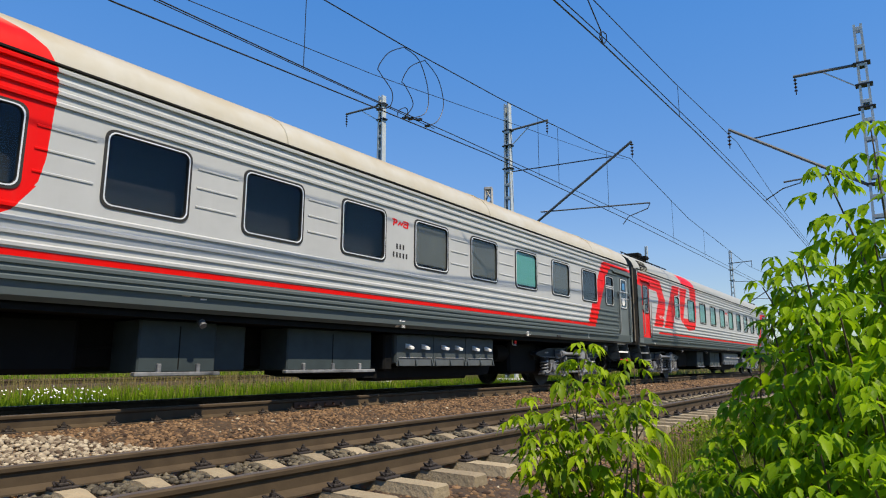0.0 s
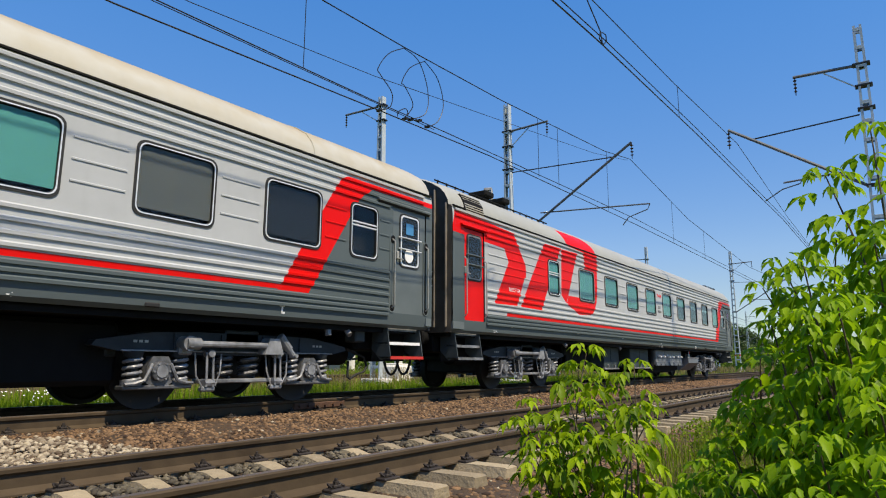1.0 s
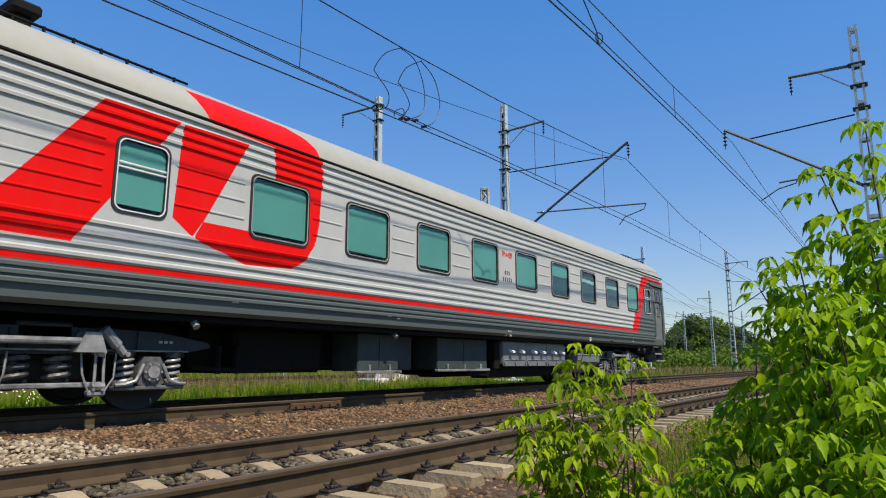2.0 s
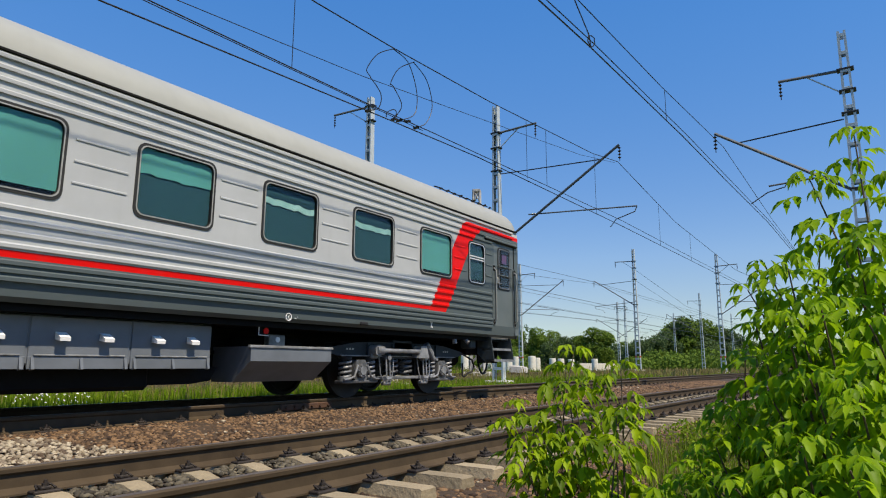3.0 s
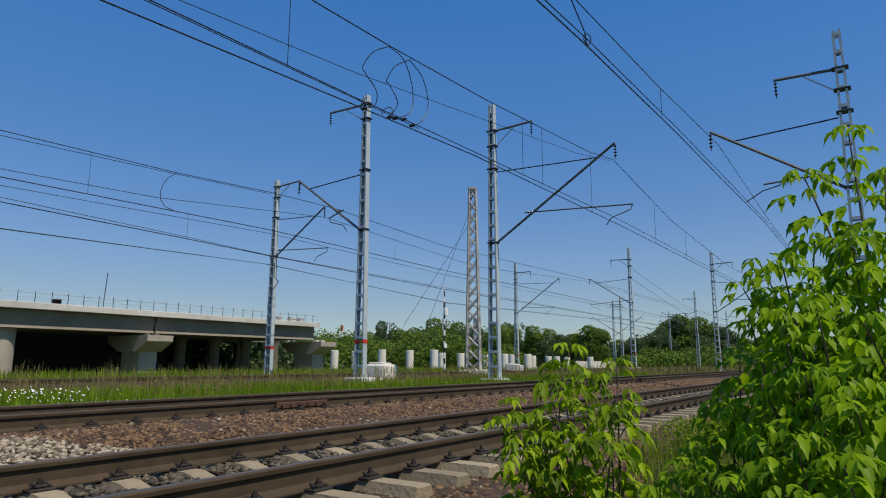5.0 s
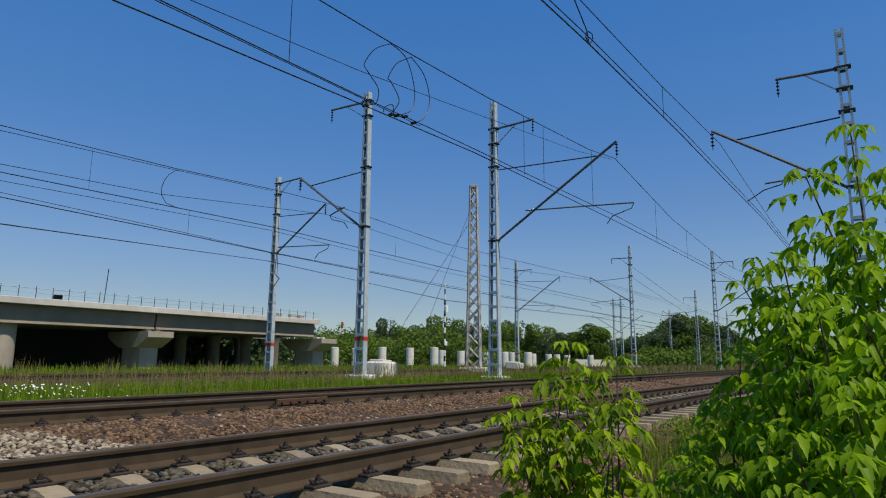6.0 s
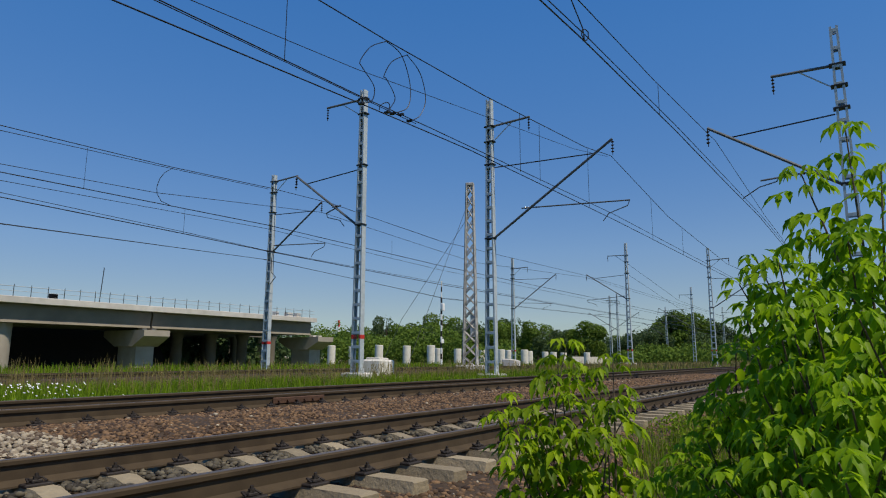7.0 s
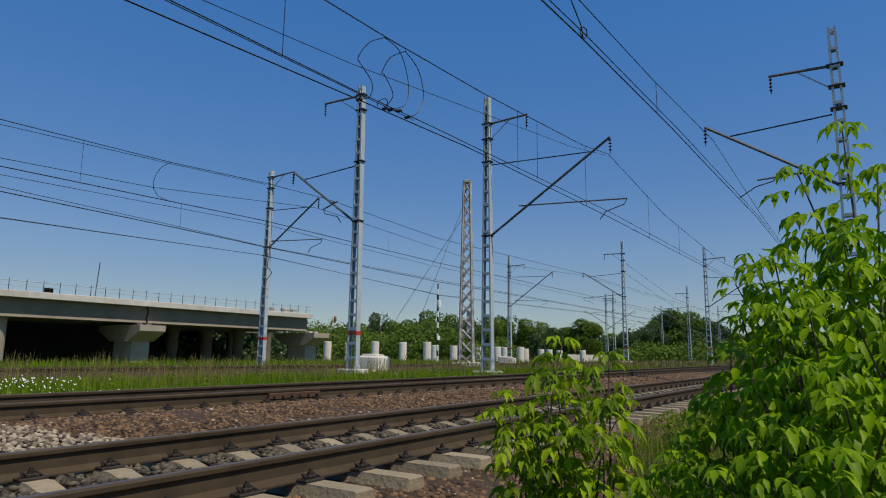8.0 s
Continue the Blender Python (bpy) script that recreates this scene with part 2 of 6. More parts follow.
WOOD2 = mat("light shrub foliage", (0.135, 0.20, 0.034), 0.8, 0, 0.3, 0.3, 0, (0.085, 0.14, 0.022), island=0.5, trans=0.25)
REDMARK = mat("red band paint", (0.55, 0.03, 0.02), 0.5, 0, 0.2, 5)
WHITE = mat("white enamel", (0.8, 0.8, 0.8), 0.45, 0, 0.1, 5)
BLUEPAPER = mat("blue notice", (0.05, 0.22, 0.45), 0.5, 0, 0.1, 5)
TEAL = mat("teal window blind", (0.10, 0.36, 0.33), 0.8, 0, 0.25, 1.5, 0.05)
GREYBLIND = mat("grey window blind", (0.120, 0.113, 0.105), 0.8, 0, 0.25, 2.5, 0.05)
# The inside is coloured near black in place of its shade.
CABIN = mat("shade-black coach interior", (0.005, 0.006, 0.010), 0.8, 0, 0.3, 2)
CLOTH = mat("pale folded curtain", (0.50, 0.72, 0.68), 0.8, 0, 0.4, 9, 0.2, (0.18, 0.40, 0.38))
DEEPTEAL = mat("deep teal curtain", (0.008, 0.062, 0.076), 0.8, 0, 0.3, 1.5, 0.05)
POSTER = mat("violet poster", (0.045, 0.05, 0.15), 0.5, 0, 0.3, 14, 0, (0.15, 0.055, 0.11))


def glass_mat():
    m = bpy.data.materials.new("window glass")
    m.use_nodes = True
    n, l = m.node_tree.nodes, m.node_tree.links
    n.remove(n["Principled BSDF"])
    tr, gl, lw, mx = (n.new(k) for k in ("ShaderNodeBsdfTransparent", "ShaderNodeBsdfGlossy", "ShaderNodeLayerWeight", "ShaderNodeMixShader"))
    tr.inputs[0].default_value = (0.80, 0.87, 0.88, 1)
    gl.inputs["Roughness"].default_value = 0.02
    pw, ad = n.new("ShaderNodeMath"), n.new("ShaderNodeMath")
    pw.operation, ad.operation = "POWER", "MULTIPLY_ADD"
    pw.inputs[1].default_value, ad.inputs[1].default_value, ad.inputs[2].default_value = 4.0, 0.55, 0.022
    l.new(lw.outputs["Facing"], pw.inputs[0])
    l.new(pw.outputs[0], ad.inputs[0])
    l.new(ad.outputs[0], mx.inputs[0])
    l.new(tr.outputs[0], mx.inputs[1])
    l.new(gl.outputs[0], mx.inputs[2])
    l.new(mx.outputs[0], n["Material Output"].inputs[0])
    return m


GLASS = glass_mat()


# ---- mesh building ----
class Build:
    """Collects boxes, tubes and sheets into one mesh."""

    def __init__(self):
        self.v, self.f = [], []

    def add(self, verts, faces):
        k = len(self.v)
        self.v += [tuple(q) for q in verts]
        self.f += [tuple(i + k for i in q) for q in faces]
        return self

    def box(self, x0, x1, y0, y1, z0, z1, m=None):
        p = [Vector((x, y, z)) for x in (x0, x1) for y in (y0, y1) for z in (z0, z1)]
        if m:
            p = [m @ q for q in p]
        return self.add(p, [(0, 1, 3, 2), (4, 6, 7, 5), (0, 4, 5, 1), (2, 3, 7, 6), (0, 2, 6, 4), (1, 5, 7, 3)])

    def cbox(self, x0, x1, y0, y1, z0, z1, c=0.01, m=None):
        """A box with chamfered edges."""
        bm = bmesh.new()
        q = [bm.verts.new((x, y, z)) for x in (x0, x1) for y in (y0, y1) for z in (z0, z1)]
        for f in ((0, 1, 3, 2), (4, 6, 7, 5), (0, 4, 5, 1), (2, 3, 7, 6), (0, 2, 6, 4), (1, 5, 7, 3)):
            bm.faces.new([q[i] for i in f])
        bmesh.ops.bevel(bm, geom=bm.edges[:], offset=c, segments=1, affect="EDGES")
        bm.verts.index_update()
        p = [(m @ v.co) if m else v.co.copy() for v in bm.verts]
        self.add(p, [[v.index for v in f.verts] for f in bm.faces])
        bm.free()
        return self

    def tube(self, pts, r, n=8, caps=True):
        pts = [Vector(q) for q in pts]
        rs = r if isinstance(r, (list, tuple)) else [r] * len(pts)
        rings, side = [], None
        for i, q in enumerate(pts):
            d = (pts[min(i + 1, len(pts) - 1)] - pts[max(i - 1, 0)]).normalized()
            if side is None:
                side = d.cross(Vector((0, 0, 1)) if abs(d.z) < 0.9 else Vector((1, 0, 0))).normalized()
            side = (side - d * side.dot(d)).normalized()
            up = d.cross(side)
            rings.append([q + (side * math.cos(a) + up * math.sin(a)) * rs[i] for a in (k * math.tau / n for k in range(n))])
        faces = [(i * n + k, i * n + (k + 1) % n, (i + 1) * n + (k + 1) % n, (i + 1) * n + k) for i in range(len(pts) - 1) for k in range(n)]
        if caps:
            faces += [tuple(range(n))[::-1], tuple((len(pts) - 1) * n + k for k in range(n))]
        return self.add([q for ring in rings for q in ring], faces)

    def prism(self, outline, d0, d1, axis="y"):
        """An outline in two axes, drawn out along the third from d0 to d1."""
        put = {"y": lambda a, b, d: (a, d, b), "x": lambda a, b, d: (d, a, b), "z": lambda a, b, d: (a, b, d)}[axis]
        n = len(outline)
        v = [put(a, b, d0) for a, b in outline] + [put(a, b, d1) for a, b in outline]
        return self.add(v, [(i, (i + 1) % n, n + (i + 1) % n, n + i) for i in range(n)] + [tuple(range(n))[::-1], tuple(range(n, 2 * n))])

    def spring(self, x, y, z0, z1, r, wire, turns):
        k = int(turns * 10)
        return self.tube([(x + r * math.cos(i * math.tau / 10), y + r * math.sin(i * math.tau / 10), z0 + (z1 - z0) * i / k) for i in range(k + 1)], wire, 6)

    def mesh(self, name, material, angle=0.6):
        me = bpy.data.meshes.new(name)
        me.from_pydata(self.v, [], self.f)
        bm = bmesh.new()
        bm.from_mesh(me)
        bmesh.ops.recalc_face_normals(bm, faces=bm.faces)
        bm.to_mesh(me)
        bm.free()
        me.materials.append(material)
        me.shade_smooth()
        me.set_sharp_from_angle(angle=angle)
        return me


def part(name, b, material, parent=None, label="", m=None):
    """One mesh object, under a thing or a part."""
    ob = new(name, b.mesh(name, material) if isinstance(b, Build) else b)
    if m:
        ob.matrix_basis = m
    if parent:
        ob.parent = parent
    return tagged(ob, label)


def thing(name, label, category, group="", m=None, kind=""):
    ob = tagged(new(name), label, category, group, kind)
    if m:
        ob.matrix_basis = m
    return ob


def bulk(name, verts, faces, material, smooth=False):
    """A large joined mesh from arrays: verts (n, 3), faces (k, 3 or 4)."""
    me = bpy.data.meshes.new(name)
    verts, faces = np.asarray(verts, dtype=np.float32), np.asarray(faces, dtype=np.int32)
    k = faces.shape[1]
    me.vertices.add(len(verts))
    me.vertices.foreach_set("co", verts.ravel())
    me.loops.add(faces.size)
    me.loops.foreach_set("vertex_index", faces.ravel())
    me.polygons.add(len(faces))
    me.polygons.foreach_set("loop_start", np.arange(0, faces.size, k, dtype=np.int32))
    me.update(calc_edges=True)
    me.validate()
    me.materials.append(material)
    if smooth:
        me.shade_smooth()
    return me


# ---- ground ----
PROFILE = [(-3000, -0.8), (-60, -0.85), (-4, -0.85), (0.6, -0.82), (1.5, -0.74), (2.3, -0.52), (2.8, -0.40), (5.7, -0.40), (6.5, -0.26),
           (6.9, -0.205), (10.1, -0.205), (10.5, -0.33), (11.3, -0.52), (14, -0.50), (21.2, -0.45), (22.0, -0.20), (25.2, -0.20), (26.2, -0.5), (40, -0.6), (70, -0.8), (150, -0.8), (3500, -0.8)]


def height(y):
    for (a, za), (b, zb) in zip(PROFILE, PROFILE[1:]):
        if a <= y <= b:
            return za + (zb - za) * (y - a) / (b - a)
    return -0.8


def ground():
    xs = [-3000, -300, -60] + [i * 1.0 for i in range(-12, 61)] + [80, 120, 200, 400, 4000]
    ys = sorted({q[0] for q in PROFILE} | {11 + 0.7 * i for i in range(15)})
    v = []
    for x in xs:
        for y in ys:
            soft = 0.05 if (11.2 < y < 21 or -4 < y < 2.3) and -15 < x < 70 else 0
            v.append((x, y, height(y) + soft * noise.noise((x * 0.4, y * 0.5, 0))))
    n = len(ys)
    f = [(i * n + j, (i + 1) * n + j, (i + 1) * n + j + 1, i * n + j + 1) for i in range(len(xs) - 1) for j in range(n - 1)]
    tagged(new("ground", bulk("ground", v, f, EARTH, True)), "grassy earth beside the railway, reaching the horizon", "ground", kind="structure")
    for y0, y1, lift, text in ((1.75, 10.75, 0.012, "brown crushed stone ballast bed under the tracks"), (21.6, 25.8, 0.02, "brown ballast bed of a farther track")):
        ys2 = sorted({q[0] for q in PROFILE if y0 < q[0] < y1} | {y0 + (y1 - y0) * i / 40 for i in range(41)})
        xs2 = [-400, -100, -20] + [-10 + 0.5 * i for i in range(121)] + [70, 100, 160, 300, 900]
        v = [(x, y, height(y) + lift + (0.022 * noise.noise((x * 2.1, y * 2.3, 1)) + 0.01 if y0 + 0.2 < y < y1 - 0.2 else -0.03)) for x in xs2 for y in ys2]
        n = len(ys2)
        f = [(i * n + j, (i + 1) * n + j, (i + 1) * n + j + 1, i * n + j + 1) for i in range(len(xs2) - 1) for j in range(n - 1)]
        tagged(new("ballast", bulk("ballast", v, f, BALLAST, True)), text, "ballast", kind="structure")


ground()

RAIL = [(-0.075, 0.0), (0.075, 0.0), (0.075, 0.012), (0.022, 0.030), (0.010, 0.045), (0.010, 0.128), (0.034, 0.145), (0.0375, 0.170), (0.030, 0.180),
        (-0.030, 0.180), (-0.0375, 0.170), (-0.034, 0.145), (-0.010, 0.128), (-0.010, 0.045), (-0.022, 0.030), (-0.075, 0.012)]


def rail(y, ztop, x0, x1, track):
    b = Build()
    b.prism([(y + a, ztop - 0.18 + c) for a, c in RAIL], x0, x1, "x")
    r = part("rail", b, RUST, track)
    t = Build().box(x0, x1, y - 0.026, y + 0.026, ztop - 0.001, ztop + 0.002)
    part("running_surface", t, RAILTOP, r, "polished rail head")
    return r


def sleeper_mesh():
    b = Build()
    out = [(-0.15, 0), (-0.13, 0.02), (-0.085, 0.19), (0.085, 0.19), (0.13, 0.02), (0.15, 0)]
    prof = [(-1.35, 1.0), (-1.33, 1.05), (-0.5, 1.05), (-0.35, 0.86), (0.35, 0.86), (0.5, 1.05), (1.33, 1.05), (1.35, 1.0)]
    n, v, f = len(out), [], []
    for y, s in prof:
        v += [(a, y, c * s) for a, c in out]
    for i in range(len(prof) - 1):
        f += [(i * n + k, i * n + (k + 1) % n, (i + 1) * n + (k + 1) % n, (i + 1) * n + k) for k in range(n)]
    f += [tuple(range(n)), tuple((len(prof) - 1) * n + k for k in range(n))]
    return b.add(v, f).mesh("sleeper", CONCRETE)


def clip_mesh():
    b = Build()
    for s in (-1, 1):
        b.cbox(-0.09, 0.09, s * 0.12 - 0.05, s * 0.12 + 0.05, 0.0, 0.022, 0.006)
        b.cbox(-0.035, 0.035, s * 0.098 - 0.04, s * 0.098 + 0.03, 0.022, 0.045, 0.006)
        b.tube([(0, s * 0.115, 0.02), (0, s * 0.115, 0.085)], 0.012, 6)
        b.tube([(0, s * 0.115, 0.046), (0, s * 0.115, 0.066)], 0.022, 6)
        b.tube([(-0.06, s * 0.14, 0.03), (-0.05, s * 0.085, 0.05), (0.0, s * 0.07, 0.035), (0.05, s * 0.085, 0.05), (0.06, s * 0.14, 0.03)], 0.008, 5)
    return b.mesh("fastening", CLIP)


SLEEPER, CLIPS = sleeper_mesh(), clip_mesh()


def track(y, ztop, x_first, label, sleeper_drop, near_to, far_to):
    t = thing("railway_track", label, "railway track", "railway tracks", kind="structure")
    for s in (-1, 1):
        rail(y + s * 0.76 + 0.0, ztop, -120, 500, t)
    i0, i1 = -44, int((near_to - x_first) / 0.543)
    for i in range(i0, i1):
        x = x_first + i * 0.543
        j = random.uniform(-0.02, 0.02)
        sl = part("sleeper", SLEEPER, None, t, m=pose(x, y + random.uniform(-0.02, 0.02), ztop - 0.18 - 0.195 + sleeper_drop, 0, 0, random.uniform(-0.6, 0.6)))
        for s in (-1, 1):
            part("fastening", CLIPS, None, t, m=pose(x, y + s * 0.76, ztop - 0.178))
    # the farther sleepers and fastenings
    b, c = Build(), Build()
    for i in range(i1, int((far_to - x_first) / 0.543)):
        x = x_first + i * 0.543
        b.box(x - 0.1, x + 0.1, y - 1.35, y + 1.35, ztop - 0.30, ztop - 0.178 + sleeper_drop)
        for s in (-1, 1):
            c.box(x - 0.08, x + 0.08, y + s * 0.76 - 0.15, y + s * 0.76 + 0.15, ztop - 0.18, ztop - 0.12)
    tagged(part("far_sleepers", b, CONCRETE, t), kind="stuff")
    tagged(part("far_fastenings", c, CLIP, t), kind="stuff")
    return t


SX = 2.26 - 0.04
NEAR = track(YN, ZN, SX, "railway track with rusty rails on concrete sleepers in ballast", 0.0, 45, 160)
FAR = track(YF, 0.0, 2.4, "railway track under the train with sleepers sunk in ballast", -0.035, 45, 160)
THIRD = track(23.5, -0.02, 2.0, "rusty railway track beyond the grass strip", 0.0, 3.0, 200)


def stones(name, n, area, size, material, label, keep=None, zoff=0.0, near=1.0):
    """Crushed stones strewn over a strip of the bed; more of them towards the near end."""
    rng = np.random.default_rng(len(name) + n)
    (x0, x1), (y0, y1) = area
    ico = bmesh.new()
    bmesh.ops.create_icosphere(ico, subdivisions=1, radius=1)
    bv, bf = np.array([v.co[:] for v in ico.verts]), np.array([[v.index for v in f.verts] for f in ico.faces])
    ico.free()
    bv = bv[:12] if len(bv) > 12 else bv
    u = rng.random(n) ** near
    x, y = x0 + (x1 - x0) * u, rng.uniform(y0, y1, n)
    if keep is not None:
        ok = np.array([keep(a, c) for a, c in zip(x, y)])
        x, y = x[ok], y[ok]
    n = len(x)
    z = np.interp(y, [q[0] for q in PROFILE], [q[1] for q in PROFILE]) + 0.015 + zoff
    r = rng.uniform(size[0], size[1], n) * (1 + 0.02 * np.maximum(0, x - 8))
    v = bv[None] * (r[:, None, None]) * rng.uniform(0.65, 1.25, (n, len(bv), 1)) * np.stack([rng.uniform(0.8, 1.35, n), rng.uniform(0.7, 1.1, n), rng.uniform(0.5, 0.85, n)], 1)[:, None]
    a = rng.uniform(0, 6.28, n)
    c, s = np.cos(a)[:, None], np.sin(a)[:, None]
    v = np.stack([v[..., 0] * c - v[..., 1] * s, v[..., 0] * s + v[..., 1] * c, v[..., 2]], -1) + np.stack([x, y, z + r * 0.15], 1)[:, None]
    f = bf[None] + (np.arange(n) * len(bv))[:, None, None]
    return tagged(new(name, bulk(name, v.reshape(-1, 3), f.reshape(-1, 3), material)), label, "gravel", kind="stuff")


def off_rails(x, y):
    near_rail = min(abs(y - YN + 0.76), abs(y - YN - 0.76), abs(y - YF + 0.76), abs(y - YF - 0.76)) < 0.085
    ph = ((x - SX) / 0.543 + 0.5) % 1 - 0.5
    on_sleeper = abs(ph * 0.543) < 0.12 and abs(y - YN) < 1.33
    return not near_rail and not on_sleeper


stones("ballast_stones", 42000, ((1.0, 34), (5.0, 7.75)), (0.014, 0.036), STONE, "brown crushed ballast stones between the two tracks", off_rails, 0, 1.7)
stones("ballast_stones", 21000, ((0.6, 30), (1.2, 3.4)), (0.014, 0.036), STONE, "brown ballast stones on the near shoulder", off_rails, 0, 2.0)
stones("ballast_stones", 11000, ((1.0, 34), (3.44, 4.83)), (0.016, 0.036), GREYSTONE, "grey ballast stones between the rails", off_rails, 0.06, 1.6)
stones("ballast_stones", 7000, ((1.0, 40), (7.8, 10.5)), (0.015, 0.034), STONE, "brown ballast stones between the far rails", off_rails, 0, 1.4)
stones("pale_gravel", 5200, ((0.8, 4.3), (5.05, 6.95)), (0.013, 0.037), PALESTONE, "pale limestone gravel heaped between the tracks",
       lambda x, y: off_rails(x, y) and x < 3.95 - (y - 5.1) * 0.50 + 0.7 * noise.noise((x * 1.7, y * 2.2, 0)), 0.03)
stones("pale_gravel", 650, ((1.5, 22), (5.0, 7.7)), (0.012, 0.030), PALESTONE, "single pale limestone chips strewn over the brown ballast", off_rails, 0.012, 1.7)
stones("pale_gravel", 120, ((2, 12), (1.6, 3.3)), (0.010, 0.022), PALESTONE, "single pale chips strewn over the near shoulder", off_rails, 0.012, 1.3)
stones("ballast_stones", 7000, ((-5.0, 0.8), (1.3, 3.4)), (0.014, 0.036), STONE, "brown ballast stones beside the viewer", off_rails, 0)
stones("ballast_stones", 15000, ((-14, 1.4), (1.6, 10.4)), (0.016, 0.036), STONE, "brown ballast stones farther back along the tracks", off_rails, 0)


# ---- the train ----
def rounded(x0, x1, z0, z1, r, n=4):
    out = []
    for cx, cz, a0 in ((x1 - r, z1 - r, 0), (x0 + r, z1 - r, 90), (x0 + r, z0 + r, 180), (x1 - r, z0 + r, 270)):
        out += [(cx + r * math.cos(radians(a0 + 90 * i / n)), cz + r * math.sin(radians(a0 + 90 * i / n))) for i in range(n + 1)]
    return out


def ring(outer, inner, y0, y1):
    """A frame between two outlines of equal count, from depth y0 to y1."""
    n = len(outer)
    v = [(a, y0, c) for a, c in outer] + [(a, y0, c) for a, c in inner] + [(a, y1, c) for a, c in outer] + [(a, y1, c) for a, c in inner]
    f = []
    for i in range(n):
        j = (i + 1) % n
        f += [(i, j, n + j, n + i), (2 * n + i, 3 * n + i, 3 * n + j, 2 * n + j), (i, 2 * n + i, 2 * n + j, j), (n + i, n + j, 3 * n + j, 3 * n + i)]
    return Build().add(v, f)


SIDE = [(1.44, 1.15), (1.515, 1.20), (1.55, 1.40), (1.55, 2.25), (1.55, 3.08), (1.55, 3.46), (1.52, 3.66)]
ROOF = [(1.535, 3.655), (1.515, 3.76), (1.45, 3.89), (1.33, 4.03), (1.10, 4.175), (0.80, 4.305), (0.42, 4.405), (0.0, 4.445)]
WINX = [8.94 - 1.84 * i for i in range(9)]
SMALLX = [10.42, -7.83]
DOORX = [(11.14, 12.08), (-12.08 + 0.22, -11.12)]
LONGRIBS = [2.07, 1.94, 1.81, 1.69, 1.525, 1.445, 1.365]


def skin(z):
    """How far the side wall stands out at a height."""
    return float(np.interp(z, [q[1] for q in SIDE], [q[0] for q in SIDE]))


HIGHRIBS = [3.205, 3.33, 3.455, 3.575]


# Paler copy of the slate paint for the sunlit foot plates.
FOOTLIT = mat("sunlit slate paint", (0.085, 0.098, 0.105), 0.55, 0, 0.3, 5, 0.06)


def window_part(coach, xc, w, s, blind, split, trim):
    """One framed window on the side s (-1 faces the other track)."""
    z0, z1 = 2.25, 3.08
    y = s * 1.55
    win = part("window", ring(rounded(xc - w / 2 - 0.036, xc + w / 2 + 0.036, z0 - 0.036, z1 + 0.036, 0.11), rounded(xc - w / 2 + 0.012, xc + w / 2 - 0.012, z0 + 0.012, z1 - 0.012, 0.09), y - s * 0.05, y + s * 0.012), BLACK, coach)
    part("window_trim", ring(rounded(xc - w / 2 - 0.006, xc + w / 2 + 0.006, z0 - 0.006, z1 + 0.006, 0.095), rounded(xc - w / 2 + 0.008, xc + w / 2 - 0.008, z0 + 0.008, z1 - 0.008, 0.09), y + s * 0.008, y + s * 0.018), trim, win, "thin metal window trim")
    pane = part("pane", Build().box(xc - w / 2, xc + w / 2, y - s * 0.012, y - s * 0.018, z0, z1), GLASS, win, "dark reflecting glass")
    pane.visible_shadow = False
    if split:
        for z in (2.745, 2.80):
            part("transom", Build().cbox(xc - w / 2, xc + w / 2, y - 0.012, y + 0.012, z - 0.012, z + 0.012, 0.004), TRIM, win)
    if blind:
        kind, blind = blind if isinstance(blind, tuple) else ("full", blind)
        low = {"full": z0 + 0.07, "half": z0 + 0.50, "cloth": z0 + 0.53}[kind]
        high = z0 + 0.65 if kind == "cloth" else z1
        if kind != "full":
            part("curtain", Build().box(xc - w / 2 + 0.01, xc + w / 2 - 0.01, y - s * 0.045, y - s * 0.040, z0 + 0.01, z1 - 0.01), DEEPTEAL, win, "deep teal drawn curtain")
        k = 12
        xs = [xc - w / 2 + w * (i + (0.0 if kind != "cloth" else 0.4)) / (k + (0 if kind != "cloth" else 0.8)) for i in range(k + 1)]
        sway = [0.05 * noise.noise((i * 0.55, xc, 0.3)) if kind != "full" else 0.0 for i in range(k + 1)]
        v = [(x, y - s * (0.024 + 0.006 * (i % 2)), z + sway[i]) for i, x in enumerate(xs) for z in (low, high - (0.03 if kind == "cloth" else 0.02))]
        part("blind", Build().add(v, [(2 * i, 2 * i + 2, 2 * i + 3, 2 * i + 1) for i in range(k)]), blind, win)
    return win


def handrail(coach, x, s, z0, z1, y):
    return Build().tube([(x, y - s * 0.0, z0), (x, y + s * 0.06, z0 + 0.05), (x, y + s * 0.06, z1 - 0.05), (x, y, z1)], 0.0125, 6)


